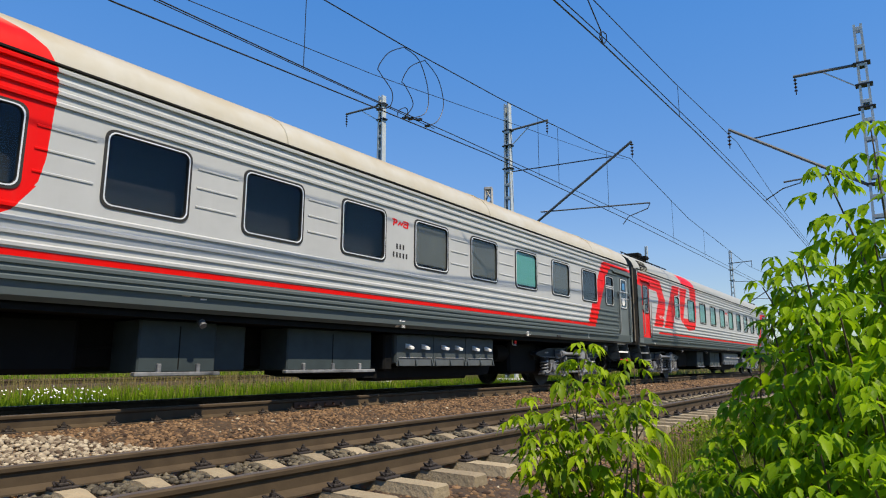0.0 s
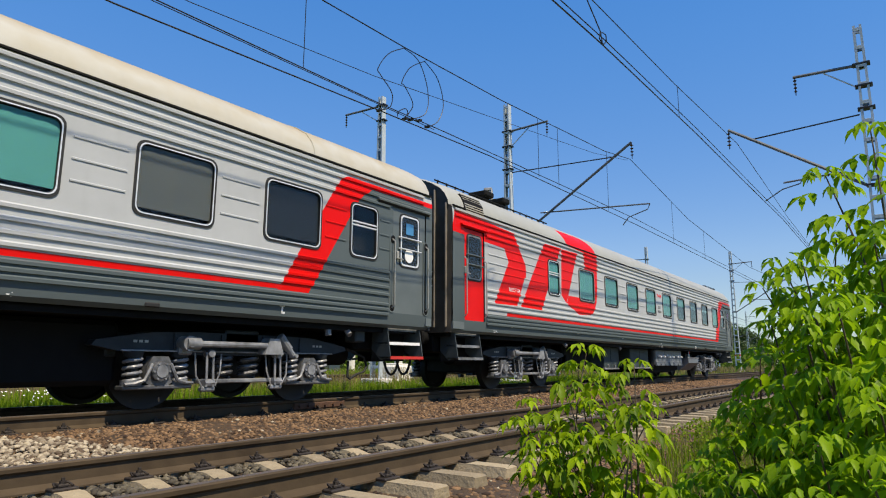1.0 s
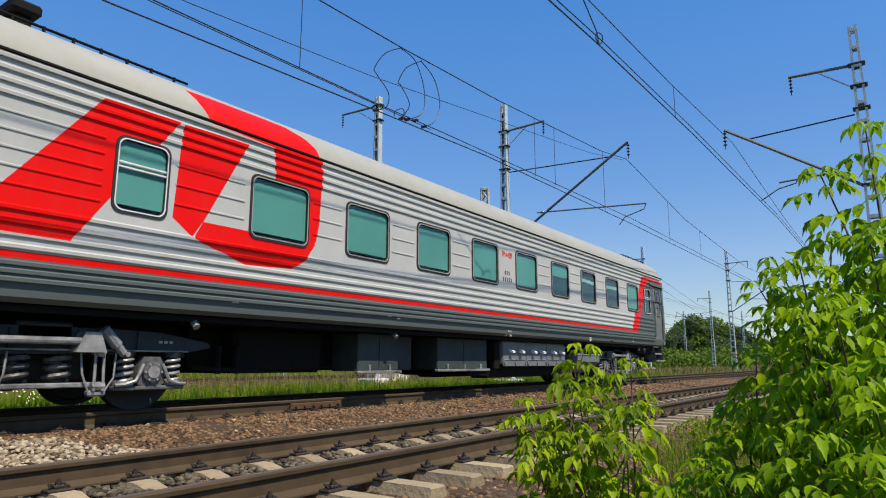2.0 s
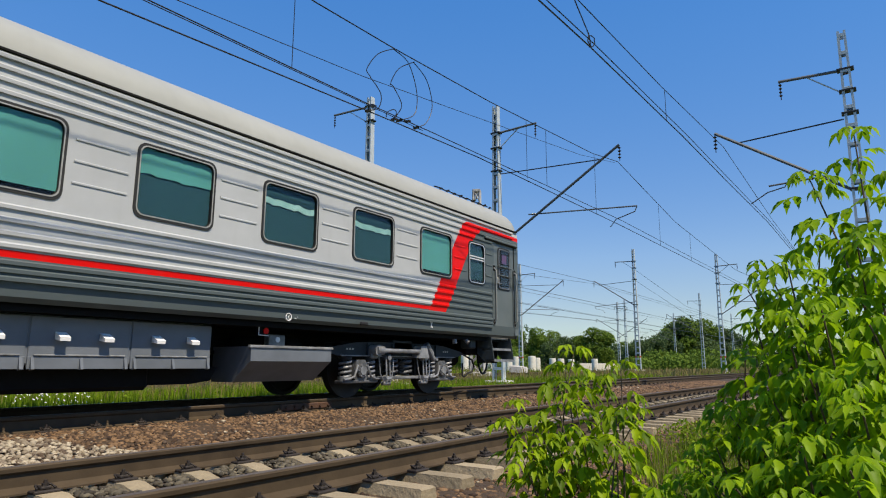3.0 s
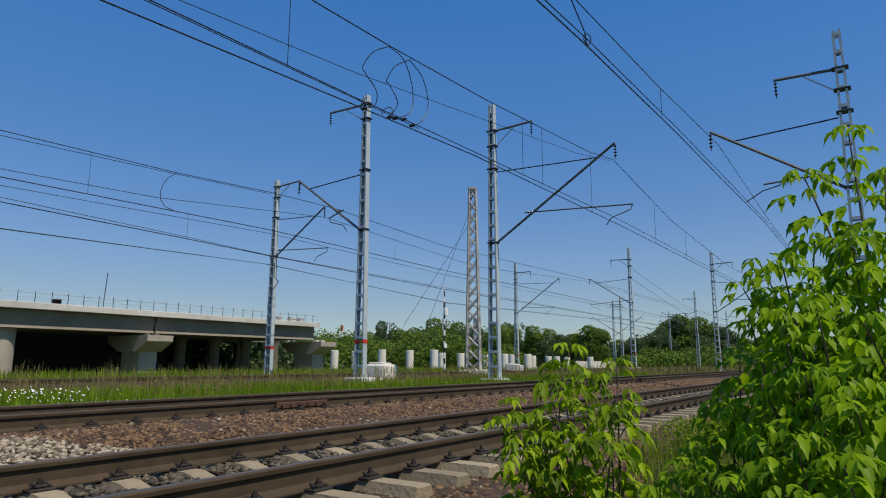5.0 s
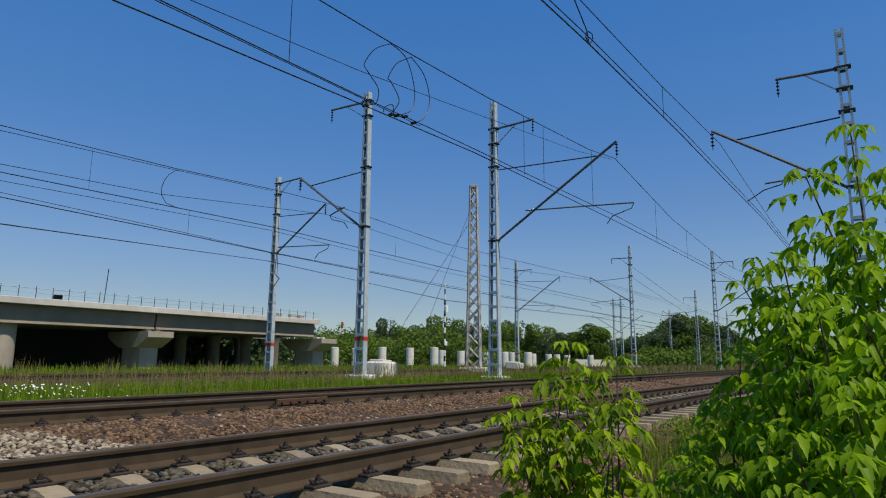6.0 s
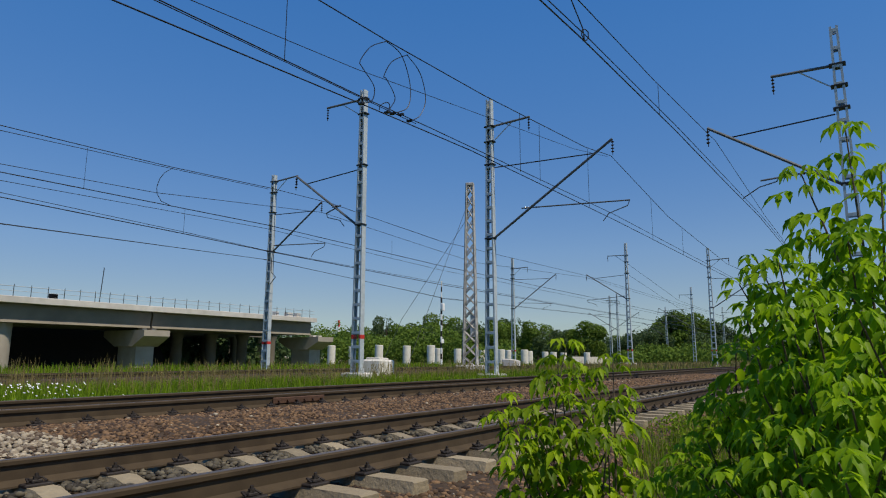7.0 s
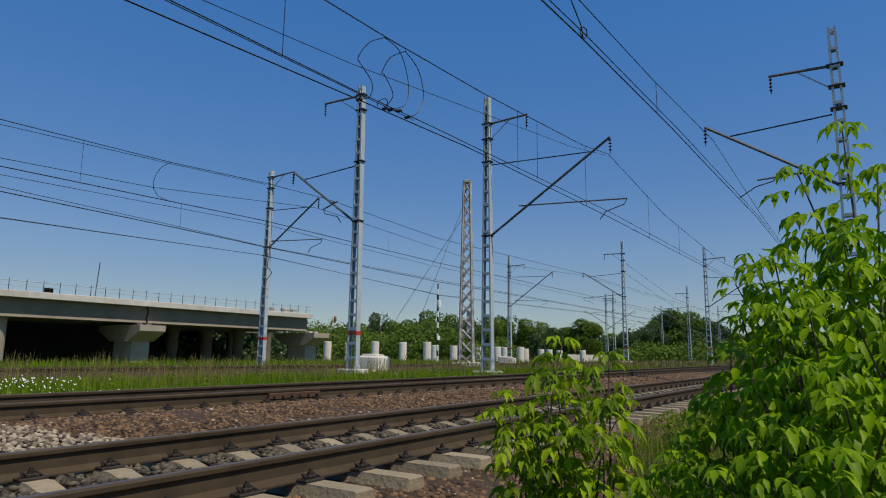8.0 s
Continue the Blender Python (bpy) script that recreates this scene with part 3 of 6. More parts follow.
def door_part(coach, x0, x1, s, material, notice):
    y = s * 1.55
    z0, z1 = 1.38, 3.26
    d = Build().cbox(x0 + 0.012, x1 - 0.012, y - s * 0.055, y - s * 0.012, z0 + 0.012, z1 - 0.012, 0.008)
    door = part("door", d, material, coach, "red painted coach door" if material is REDPAINT else "dark grey coach door")
    xc = (x0 + x1) / 2
    part("window_frame", ring(rounded(xc - 0.255, xc + 0.255, 2.23, 3.13, 0.08), rounded(xc - 0.228, xc + 0.228, 2.257, 3.103, 0.07), y - s * 0.02, y + s * 0.006), TRIM if notice == 2 else BOGIELIT, door, "metal window frame")
    part("window_seal", ring(rounded(xc - 0.285, xc + 0.285, 2.20, 3.16, 0.10), rounded(xc - 0.256, xc + 0.256, 2.229, 3.131, 0.08), y - s * 0.02, y - s * 0.002), BLACK, door, "black rubber seal")
    # Near-black sheet in place of the shaded vestibule behind the glass.
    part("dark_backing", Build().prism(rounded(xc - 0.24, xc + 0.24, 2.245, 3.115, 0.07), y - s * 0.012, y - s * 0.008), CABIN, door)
    pane = part("pane", Build().prism(rounded(xc - 0.24, xc + 0.24, 2.245, 3.115, 0.07), y - s * 0.006, y - s * 0.002), GLASS, door)
    pane.visible_shadow = False
    for z in (2.72, 2.52):
        part("guard_bar", Build().tube([(xc - 0.30, y, z), (xc - 0.29, y + s * 0.035, z), (xc + 0.29, y + s * 0.035, z), (xc + 0.30, y, z)], 0.013, 6), TRIM if notice == 2 else DARKPAINT, door)
    part("door_handle", Build().cbox(xc - 0.40, xc - 0.34, y - s * 0.012, y + s * 0.05, 2.32, 2.46, 0.01).tube([(xc - 0.37, y + s * 0.04, 2.34), (xc - 0.22, y + s * 0.04, 2.33)], 0.012, 6), STEEL, door)
    if notice:
        part("notice", Build().box(xc - 0.11, xc + 0.10, y + s * 0.000, y + s * 0.003, 2.80, 3.0), BLUEPAPER if notice == 2 else POSTER, door, "blue paper notice behind the glass" if notice == 2 else "violet poster behind the glass")
        if notice == 2:
            k = [(xc - 0.02 + 0.12 * math.cos(a), 2.42 + 0.12 * math.sin(a)) for a in (i * math.tau / 20 for i in range(20))]
            part("disc_sign", Build().prism(k, y + s * 0.0, y + s * 0.003), WHITE, door, "white round disc sign")
    for x in (x0, x1):
        if material is not REDPAINT:
            for z in (1.47, 2.65):
                if z > 2:
                    part("rail_recess", ring(rounded(x - 0.075, x + 0.075, 1.40, 2.74, 0.07), rounded(x - 0.058, x + 0.058, 1.417, 2.723, 0.055), y - s * 0.01, y + s * 0.009), DARKPAINT, coach, "raised lip round the handrail")
                # Dark plate laid on as the shade inside the handrail recess.
                part("rail_shade_cup", Build().prism(rounded(x - 0.05, x + 0.05, z - 0.06, z + 0.06, 0.045), y + s * 0.001, y + s * 0.005), UNDER, coach, "dark plate painted as handrail recess shade")
    for x, zt in ((x0 - 0.0, 2.66), (x1 + 0.0, 2.66)):
        part("handrail", handrail(coach, x, s, 1.48, zt, y), STEEL, coach)
    return door


def bogie_part(coach, xc, stash):
    """A two-axle bogie with coil springs, dampers and wheelsets; its own origin lies on the rails under its middle."""
    # The long inner block is added as dark shade behind the springs.
    bg = part("bogie", Build().cbox(-0.28, 0.28, -1.12, 1.12, 0.80, 1.0, 0.02).cbox(-1.62, 1.62, -0.70, 0.70, 0.36, 0.93, 0.04), BOGIE, coach, "blue grey coach bogie with lit and shaded paint", pose(xc, 0, 0))
    for s in (-1, 1):
        part("side_frame", Build().prism([(-2.02, 0.76), (-1.72, 0.70), (-0.95, 0.71), (-0.80, 0.66), (0.80, 0.66), (0.95, 0.71), (1.72, 0.70), (2.02, 0.76), (1.98, 0.82), (1.30, 0.93), (0.7, 0.95), (-0.7, 0.95), (-1.30, 0.93), (-1.98, 0.82)], s * 0.96, s * 1.12), BOGIE, bg, "dark slate side frame")
        for x in (-1.02, -0.34, 0.34, 1.02):
            part("stiffener", Build().cbox(x - 0.012, x + 0.012, min(s * 1.12, s * 1.15), max(s * 1.12, s * 1.15), 0.71, 0.93, 0.004), BOGIE, bg)
        part("frame_lip", Build().cbox(-1.68, 1.68, min(s * 1.10, s * 1.155), max(s * 1.10, s * 1.155), 0.695, 0.715, 0.004), BOGIELIT, bg, "pale lower flange in the sunlit paint")
        for x in (-1.45, 1.38):
            for i in range(3):
                part("marking", Build().box(x + 0.07 * i - 0.09, x + 0.07 * i - 0.045, min(s * 1.121, s * 1.124), max(s * 1.121, s * 1.124), 0.80, 0.83), STEEL, bg)
    for x in (-0.35, 0.35):
        part("cross_beam", Build().cbox(x - 0.12, x + 0.12, -0.95, 0.95, 0.58, 0.78, 0.02), BOGIE, bg)
    for x in (-1.7, 1.7):
        part("end_beam", Build().cbox(x - 0.07, x + 0.07, -0.95, 0.95, 0.63, 0.74, 0.02), BOGIE, bg)
    for x in (-1.2, 1.2):
        w = Build()
        for s in (-1, 1):
            prof = [(0.0, 0.10), (0.02, 0.12), (0.03, 0.36), (0.01, 0.40), (0.0, 0.475), (0.10, 0.472), (0.135, 0.47), (0.14, 0.41), (0.10, 0.38), (0.08, 0.14), (0.12, 0.10)]
            n, v, f = 28, [], []
            for k in range(n):
                a = k * math.tau / n
                v += [(r * math.cos(a), s * (0.84 - d if s > 0 else 0.84 - d), r * math.sin(a)) for d, r in prof]
            m_ = len(prof)
            f = [(k * m_ + i, k * m_ + i + 1, (k + 1) % n * m_ + i + 1, (k + 1) % n * m_ + i) for k in range(n) for i in range(m_ - 1)]
            w.add(v, f)
        w.tube([(0, -1.0, 0), (0, 1.0, 0)], 0.085, 12)
        ws = part("wheelset", w, WHEEL, bg, "dark steel wheelset", pose(x, 0, 0.475))
        stash.append((ws, x))
        for s in (-1, 1):
            b = Build()
            b.prism([(x - 0.17, 0.33), (x - 0.10, 0.28), (x + 0.10, 0.28), (x + 0.17, 0.33), (x + 0.17, 0.52), (x + 0.10, 0.64), (x - 0.10, 0.64), (x - 0.17, 0.52)], s * 1.0, s * 1.16)
            b.tube([(x, s * 1.15, 0.46), (x, s * 1.20, 0.46), (x, s * 1.215, 0.46)], [0.125, 0.12, 0.08], 16)
            b.cbox(x - 0.44, x + 0.44, s * 0.97, s * 1.17, 0.25, 0.30, 0.012) if s < 0 else b.cbox(x - 0.44, x + 0.44, 0.97, 1.17, 0.25, 0.30, 0.012)
            part("axle_box", b, AXLEBOX, bg, "greasy shaded grey iron with round cover")
            for d in (-1, 1):
                part("spring_yoke", Build().tube([(x + d * 0.12, s * 1.19, 0.55), (x + d * 0.17, s * 1.20, 0.44), (x + d * 0.21, s * 1.20, 0.36), (x + d * 0.33, s * 1.19, 0.32), (x + d * 0.44, s * 1.18, 0.315)], 0.022, 6), BOGIELIT, bg)
                part("spring_cap", Build().tube([(x + d * 0.30, s * 1.07, 0.63), (x + d * 0.30, s * 1.07, 0.70)], [0.10, 0.125], 12), BOGIE, bg)
            for k in range(6):
                q = k * math.tau / 6
                part("cover_bolt", Build().tube([(x + 0.10 * math.cos(q), s * 1.20, 0.46 + 0.10 * math.sin(q)), (x + 0.10 * math.cos(q), s * 1.222, 0.46 + 0.10 * math.sin(q))], 0.014, 6), BOGIELIT, bg)
            part("axle_cover", Build().tube([(x, s * 1.20, 0.46), (x, s * 1.222, 0.46)], 0.075, 12), BOGIELIT, bg)
            part("brake_hanger", Build().tube([(x - 0.52 * (1 if x > 0 else -1), s * 0.86, 0.66), (x - 0.50 * (1 if x > 0 else -1), s * 0.86, 0.30)], 0.03, 6).cbox(x - 0.52 * (1 if x > 0 else -1) - 0.04, x - 0.52 * (1 if x > 0 else -1) + 0.04, s * 0.77 - 0.06, s * 0.77 + 0.06, 0.36, 0.60, 0.01), WHEEL, bg)
            for dx in (-0.30, 0.30):
                # Added black cylinder in place of shade between the coils.
                part("spring_shade_core", Build().tube([(x + dx, s * 1.07, 0.31), (x + dx, s * 1.07, 0.66)], 0.072, 10), WHEEL, bg)
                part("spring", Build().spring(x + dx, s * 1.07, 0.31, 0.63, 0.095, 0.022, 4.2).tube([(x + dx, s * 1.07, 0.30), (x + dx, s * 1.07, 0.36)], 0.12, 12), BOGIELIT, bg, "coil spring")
    for s in (-1, 1):
        for x in (-0.22, 0.20):
            # Darker tone than the outer springs, in place of deep shade.
            part("bolster_spring", Build().spring(x, s * 1.0, 0.37, 0.66, 0.12, 0.028, 3.2), AXLEBOX, bg, "thick central coil spring")
        part("spring_plank", Build().cbox(-0.62, 0.62, min(s * 0.95, s * 1.17), max(s * 0.95, s * 1.17), 0.30, 0.355, 0.012), BOGIELIT, bg)
        for x in (-0.55, 0.55):
            b = Build()
            for dx in (-0.05, 0.05):
                b.tube([(x + dx * 0.9, s * 1.20, 0.70), (x + dx, s * 1.23, 0.26)], 0.017, 6)
            b.tube([(x - 0.19 * (1 if x > 0 else -1), s * 1.17, 0.68), (x - 0.17 * (1 if x > 0 else -1), s * 1.19, 0.45), (x - 0.10 * (1 if x > 0 else -1), s * 1.20, 0.27)], 0.012, 5)
            b.tube([(x + 0.20 * (1 if x > 0 else -1), s * 1.17, 0.69), (x + 0.18 * (1 if x > 0 else -1), s * 1.19, 0.40), (x + 0.06 * (1 if x > 0 else -1), s * 1.20, 0.22)], 0.012, 5)
            b.tube([(x - 0.07, s * 1.20, 0.31), (x + 0.07, s * 1.20, 0.31)], 0.05, 8)
            b.tube([(x, s * 1.12, 0.68), (x, s * 1.25, 0.68)], 0.05, 8)
            b.cbox(x - 0.10, x + 0.10, min(s * 1.12, s * 1.22), max(s * 1.12, s * 1.22), 0.20, 0.27, 0.02)
            part("hanger_link", b, BOGIELIT, bg)
        part("traction_rod", Build().tube([(-0.78, s * 1.26, 0.80), (0.30, s * 1.26, 0.80)], 0.042, 10).tube([(-0.95, s * 1.26, 0.80), (-0.76, s * 1.26, 0.80)], 0.08, 12).tube([(-0.90, s * 1.06, 0.80), (-0.90, s * 1.30, 0.80)], 0.095, 14).tube([(-0.90, s * 1.29, 0.80), (-0.90, s * 1.33, 0.80)], 0.05, 8).cbox(-0.98, -0.80, min(s * 1.05, s * 1.20), max(s * 1.05, s * 1.20), 0.66, 0.80, 0.02)
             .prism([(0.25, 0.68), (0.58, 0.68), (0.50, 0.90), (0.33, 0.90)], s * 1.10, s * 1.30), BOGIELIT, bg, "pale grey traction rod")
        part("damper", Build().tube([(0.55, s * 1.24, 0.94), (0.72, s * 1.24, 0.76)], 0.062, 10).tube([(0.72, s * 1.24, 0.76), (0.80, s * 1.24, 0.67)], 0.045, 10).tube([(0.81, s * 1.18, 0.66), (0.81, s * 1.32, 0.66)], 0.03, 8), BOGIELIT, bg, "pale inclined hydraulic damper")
    return bg


def writing(body, coach, x, z, size, s, parent_name="lettering"):
    cu = bpy.data.curves.new(parent_name, "FONT")
    cu.body, cu.size, cu.extrude = body, size, 0.001
    tmp = bpy.data.objects.new("tmp", cu)
    scene.collection.objects.link(tmp)
    me = bpy.data.meshes.new_from_object(tmp.evaluated_get(bpy.context.evaluated_depsgraph_get()))
    bpy.data.objects.remove(tmp)
    me.materials.clear()
    me.materials.append(WHITE)
    return part(parent_name, me, None, coach, "white painted letters", pose(x, s * (1.58 if z > 1.6 else skin(z + 0.06) + 0.006), z, 90, 0, 0 if s < 0 else 180))


def passenger_coach(label, roofmat, blinds, reddoor, equipment):
    coach = thing("passenger_coach", label, "railway coach", "coaches of the train")
    stash = []
    # side walls with their openings
    for s in (-1, 1):
        cuts = sorted([(x - 0.5, x + 0.5, 3, 4) for x in WINX] + [(x - 0.3, x + 0.3, 3, 4) for x in SMALLX] + [(a, b, 2, 9) for a, b in DOORX])
        xs = sorted({-12.27, 12.27} | {q for c in cuts for q in c[:2]})
        v, f, idx = [], [], {}
        zs = [q[1] for q in SIDE]
        zs = zs[:3] + [2.25, 3.08, 3.26] + zs[5:]
        yz = dict(zip([q[1] for q in SIDE], [q[0] for q in SIDE]))
        yz[3.26] = 1.55
        for i, x in enumerate(xs):
            for j, z in enumerate(zs):
                idx[i, j] = len(v)
                v.append((x, s * yz[z], z))
        for i in range(len(xs) - 1):
            mid = (xs[i] + xs[i + 1]) / 2
            for j in range(len(zs) - 1):
                mz = (zs[j] + zs[j + 1]) / 2
                if any(c[0] < mid < c[1] and (2.25 < mz < 3.08 if c[2] == 3 else 1.40 <= mz < 3.26) for c in cuts):
                    continue
                f.append((idx[i, j], idx[i + 1, j], idx[i + 1, j + 1], idx[i, j + 1]))
        part("side_wall", Build().add(v, f), PAINT, coach)
        edge = lambda z: [(s * 1.52, z), (s * 1.548, z - 0.022), (s * 1.574, z - 0.022), (s * 1.577, z + 0.012), (s * 1.548, z + 0.034)]
        for z in LONGRIBS:
            part("rib", Build().prism(edge(z), -11.05, 11.05, "x").mesh("rib", PAINT, 0.2), None, coach)
        for z in HIGHRIBS:
            part("rib", Build().prism(edge(z), -11.05 if z < 3.4 else -12.2, 11.05 if z < 3.3 else 12.0, "x").mesh("rib", PAINT, 0.2), None, coach)
        stops = sorted([(x, 0.5) for x in WINX] + [(x, 0.3) for x in SMALLX])
        for (a, wa), (b_, wb) in zip(stops, stops[1:]):
            if b_ - wb - a - wa > 0.4 and not a < 0.66 < b_:
                for z in (2.93, 2.69, 2.45):
                    part("short_rib", Build().prism([(s * 1.548 + (y - s * 1.548) * 0.5, (q - z) * 0.5 + z) for y, q in edge(z)[1:]], a + wa + 0.12, b_ - wb - 0.12, "x"), PAINT, coach)
        for xa, xb in ((-10.95, -8.28), (10.80, 11.05)):
            for z in (3.02, 2.84, 2.66, 2.48, 2.30) if xa < 0 else (2.93, 2.69, 2.45):
                part("short_rib", Build().prism([(s * 1.548 + (y - s * 1.548) * 0.5, (q - z) * 0.5 + z) for y, q in edge(z)[1:]], xa, xb, "x").mesh("short_rib", PAINT, 0.2), None, coach)
        for i, x in enumerate(WINX):
            window_part(coach, x, 1.0, s, blinds[i], False, STEEL if equipment else TRIM)
        for x in SMALLX:
            window_part(coach, x, 0.6, s, (DEEPTEAL if equipment else None) if x > 0 else TEAL, True, TRIM)
        door_part(coach, *DOORX[0], s, DARKPAINT, 2 if reddoor == 0 else 1)
        door_part(coach, *DOORX[1], s, REDPAINT, 0)
        part("door_gutter", Build().prism([(s * 1.55, 3.27), (s * 1.60, 3.265), (s * 1.605, 3.29), (s * 1.55, 3.335)], 10.72, 12.18, "x"), DARKPAINT, coach)
        part("gutter_lip", Build().prism([(s * 1.552, 3.235), (s * 1.565, 3.235), (s * 1.598, 3.264), (s * 1.552, 3.268)], 10.75, 12.15, "x"), BLACK, coach, "black lip along the gutter's underside")
        part("door_gutter", Build().prism([(s * 1.55, 3.30), (s * 1.61, 3.28), (s * 1.61, 3.30), (s * 1.55, 3.33)], -12.0, -11.0, "x"), REDPAINT, coach)
        part("gutter", Build().prism([(s * 1.51, 3.63), (s * 1.565, 3.625), (s * 1.565, 3.65), (s * 1.51, 3.67)], -12.25, 12.25, "x"), UNDER, coach)
        part("sill", Build().prism([(s * 1.30, 1.07), (s * 1.38, 1.07), (s * 1.38, 1.13), (s * 1.30, 1.13)], -11.1, 11.1, "x"), UNDER, coach)
        for x in (10.55, -10.75):
            if s < 0:
                writing("ТАРА" if x < 0 else "K", coach, x if x < 0 else 5.295, 1.20, 0.062, s)
        disc = [(math.cos(i * math.tau / 20), math.sin(i * math.tau / 20)) for i in range(20)]
        part("ring_mark", ring([(5.317 + 0.056 * p, 1.222 + 0.056 * q) for p, q in disc], [(5.317 + 0.046 * p, 1.222 + 0.046 * q) for p, q in disc], s * 1.50, s * 1.531), WHITE, coach, "white painted ring")
        if s < 0:
            writing("242", coach, 0.765, 1.15, 0.065, s)
        part("slot", Build().cbox(6.82, 7.0, min(s * 1.53, s * 1.565), max(s * 1.53, s * 1.565), 1.185, 1.24, 0.012), BLACK, coach)
        # bars of small unreadable markings
        for x, w_, z, h_ in ((8.80, 0.03, 1.235, 0.125), (8.80, 0.07, 1.235, 0.028), (8.765, 0.09, 1.332, 0.025), (-6.5, 0.20, 1.33, 0.03), (-3.4, 0.20, 1.335, 0.032), (-3.15, 0.16, 1.31, 0.028), (0.665, 0.085, 1.155, 0.03), (0.70, 0.04, 1.25, 0.028), (0.76, 0.09, 1.25, 0.016), (5.44, 0.03, 1.205, 0.012), (5.485, 0.012, 1.19, 0.045), (-10.0, 0.1, 1.33, 0.03)):
            k = 1.0 if w_ < 0.1 else 0.55
            part("marking", Build().prism([(s * (skin(z) - 0.004), z), (s * (skin(z) + 0.003), z), (s * (skin(z + h_ * k) + 0.003), z + h_ * k), (s * (skin(z + h_ * k) - 0.004), z + h_ * k)], x, x + w_ * k, "x"), WHITE, coach)
        mark = lambda q: [(0.44 + u, 2.885 + 0.95 * w) for u, w in q]
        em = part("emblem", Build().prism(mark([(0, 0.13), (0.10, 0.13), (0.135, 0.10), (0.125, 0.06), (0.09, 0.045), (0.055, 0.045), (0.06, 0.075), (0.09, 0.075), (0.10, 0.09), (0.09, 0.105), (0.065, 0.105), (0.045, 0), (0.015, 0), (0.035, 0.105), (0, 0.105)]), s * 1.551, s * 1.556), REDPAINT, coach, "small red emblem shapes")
        part("emblem_bar", Build().prism(mark([(0.14, 0.03), (0.205, 0.105), (0.235, 0.06), (0.285, 0.105), (0.305, 0.085), (0.235, 0.02), (0.205, 0.065), (0.16, 0.01)]), s * 1.551, s * 1.556), REDPAINT, em)
        part("emblem_hook", Build().prism(mark([(0.30, 0.13), (0.41, 0.13), (0.445, 0.10), (0.43, 0.05), (0.40, 0.05), (0.405, 0.09), (0.39, 0.105), (0.30, 0.105)]), s * 1.549, s * 1.5575), REDPAINT, em)
        part("emblem_loop", ring(mark([(0.32, 0.085), (0.40, 0.085), (0.435, 0.06), (0.42, 0), (0.31, 0), (0.285, 0.03)]), mark([(0.33, 0.06), (0.39, 0.06), (0.405, 0.05), (0.395, 0.025), (0.325, 0.025), (0.315, 0.04)]), s * 1.551, s * 1.556), REDPAINT, em)
        for zb, n_ in ((2.485, 3), (2.335, 5)):
            for q in range(n_):
                x = 0.66 + (q - (n_ - 1) / 2) * 0.088
                part("number_bar", Build().box(x - 0.020, x + 0.020, s * 1.551, s * 1.554, zb + 0.005, zb + 0.095), BLACK, coach)
        for x0 in (11.16, -12.06):
            steps = part("entrance_steps", Build().cbox(x0 + 0.02, x0 + 0.88, min(s * 1.08, s * 1.10), max(s * 1.08, s * 1.10), 0.60, 1.30, 0.004), UNDER, coach, "dark folding entrance steps")
            for x in (x0, x0 + 0.88):
                part("side_plate", Build().prism([(s * 1.10, 1.30), (s * 1.42, 1.30), (s * 1.52, 0.66), (s * 1.30, 0.62), (s * 1.10, 0.80)], x, x + 0.02, "x"), BOXGREY, steps)
            for z, y in ((0.66, 1.40), (0.90, 1.33), (1.14, 1.25)):
                part("tread", Build().cbox(x0, x0 + 0.9, min(s * (y - 0.12), s * (y + 0.12)), max(s * (y - 0.12), s * (y + 0.12)), z - 0.015, z + 0.015, 0.005), BOGIELIT if z < 1 else UNDER, steps)
                part("nosing", Build().box(x0, x0 + 0.9, min(s * (y + 0.12), s * (y + 0.13)), max(s * (y + 0.12), s * (y + 0.13)), z - 0.03, z + 0.02), (REDMARK if z < 0.7 else WHITE if z < 1 else BOGIELIT) if reddoor == 0 else BOGIELIT, steps)
        for xa, xb in ((12.09, 12.26), (-12.26, -11.88)):
            part("vestibule_skirt", Build().prism([(s * 1.40, 1.22), (s * 1.552, 1.22), (s * 1.552, 1.36), (s * 1.40, 1.36)], xa, xb, "x"), DARKPAINT, coach)
    # roof
    rp = [(-y, z) for y, z in ROOF] + [(y, z) for y, z in ROOF[::-1][1:]]
    v, f, n = [], [], len(rp)
    rx = [-12.30, -12.22, -11.9] + [-11 + 2.0 * i for i in range(12)] + [11.9, 12.22, 12.30]
    for i, x in enumerate(rx):
        k = {0: 0.955, 1: 0.985, len(rx) - 1: 0.955, len(rx) - 2: 0.985}.get(i, 1.0)
        v += [(x, y * k, 3.655 + (z - 3.655) * k) for y, z in rp]
    f = [(i * n + j, (i + 1) * n + j, (i + 1) * n + j + 1, i * n + j + 1) for i in range(len(rx) - 1) for j in range(n - 1)]
    roof = part("roof", Build().add(v, f), roofmat, coach)
    for i in range(0 if equipment else 4):
        x = -7.5 + 5.6 * i
        part("roof_seam", Build().tube([(x, y * 1.003, z + 0.004) for y, z in rp], 0.009, 4), roofmat, roof)
    for x, w_ in ((-9.75, 0.26), (-8.95, 0.18)):
        if equipment:
            part("roof_vent", Build().cbox(x - w_ / 2, x + w_ / 2, -0.80, -0.45, 4.28, 4.44, 0.02).cbox(x - w_ / 2 - 0.07, x + w_ / 2 + 0.07, -0.88, -0.38, 4.44, 4.58, 0.03), UNDER, roof, "dark roof ventilator")
    if equipment:
        b = Build()
        for i in range(16):
            b.tube([(-12.0 + 0.32 * i, -0.98, 4.22), (-12.0 + 0.32 * i, -0.98, 4.30)], 0.02, 5)
        b.tube([(-12.1, -0.98, 4.28), (-7.0, -0.98, 4.28)], 0.018, 5)
        part("roof_cable", b, UNDER, roof)
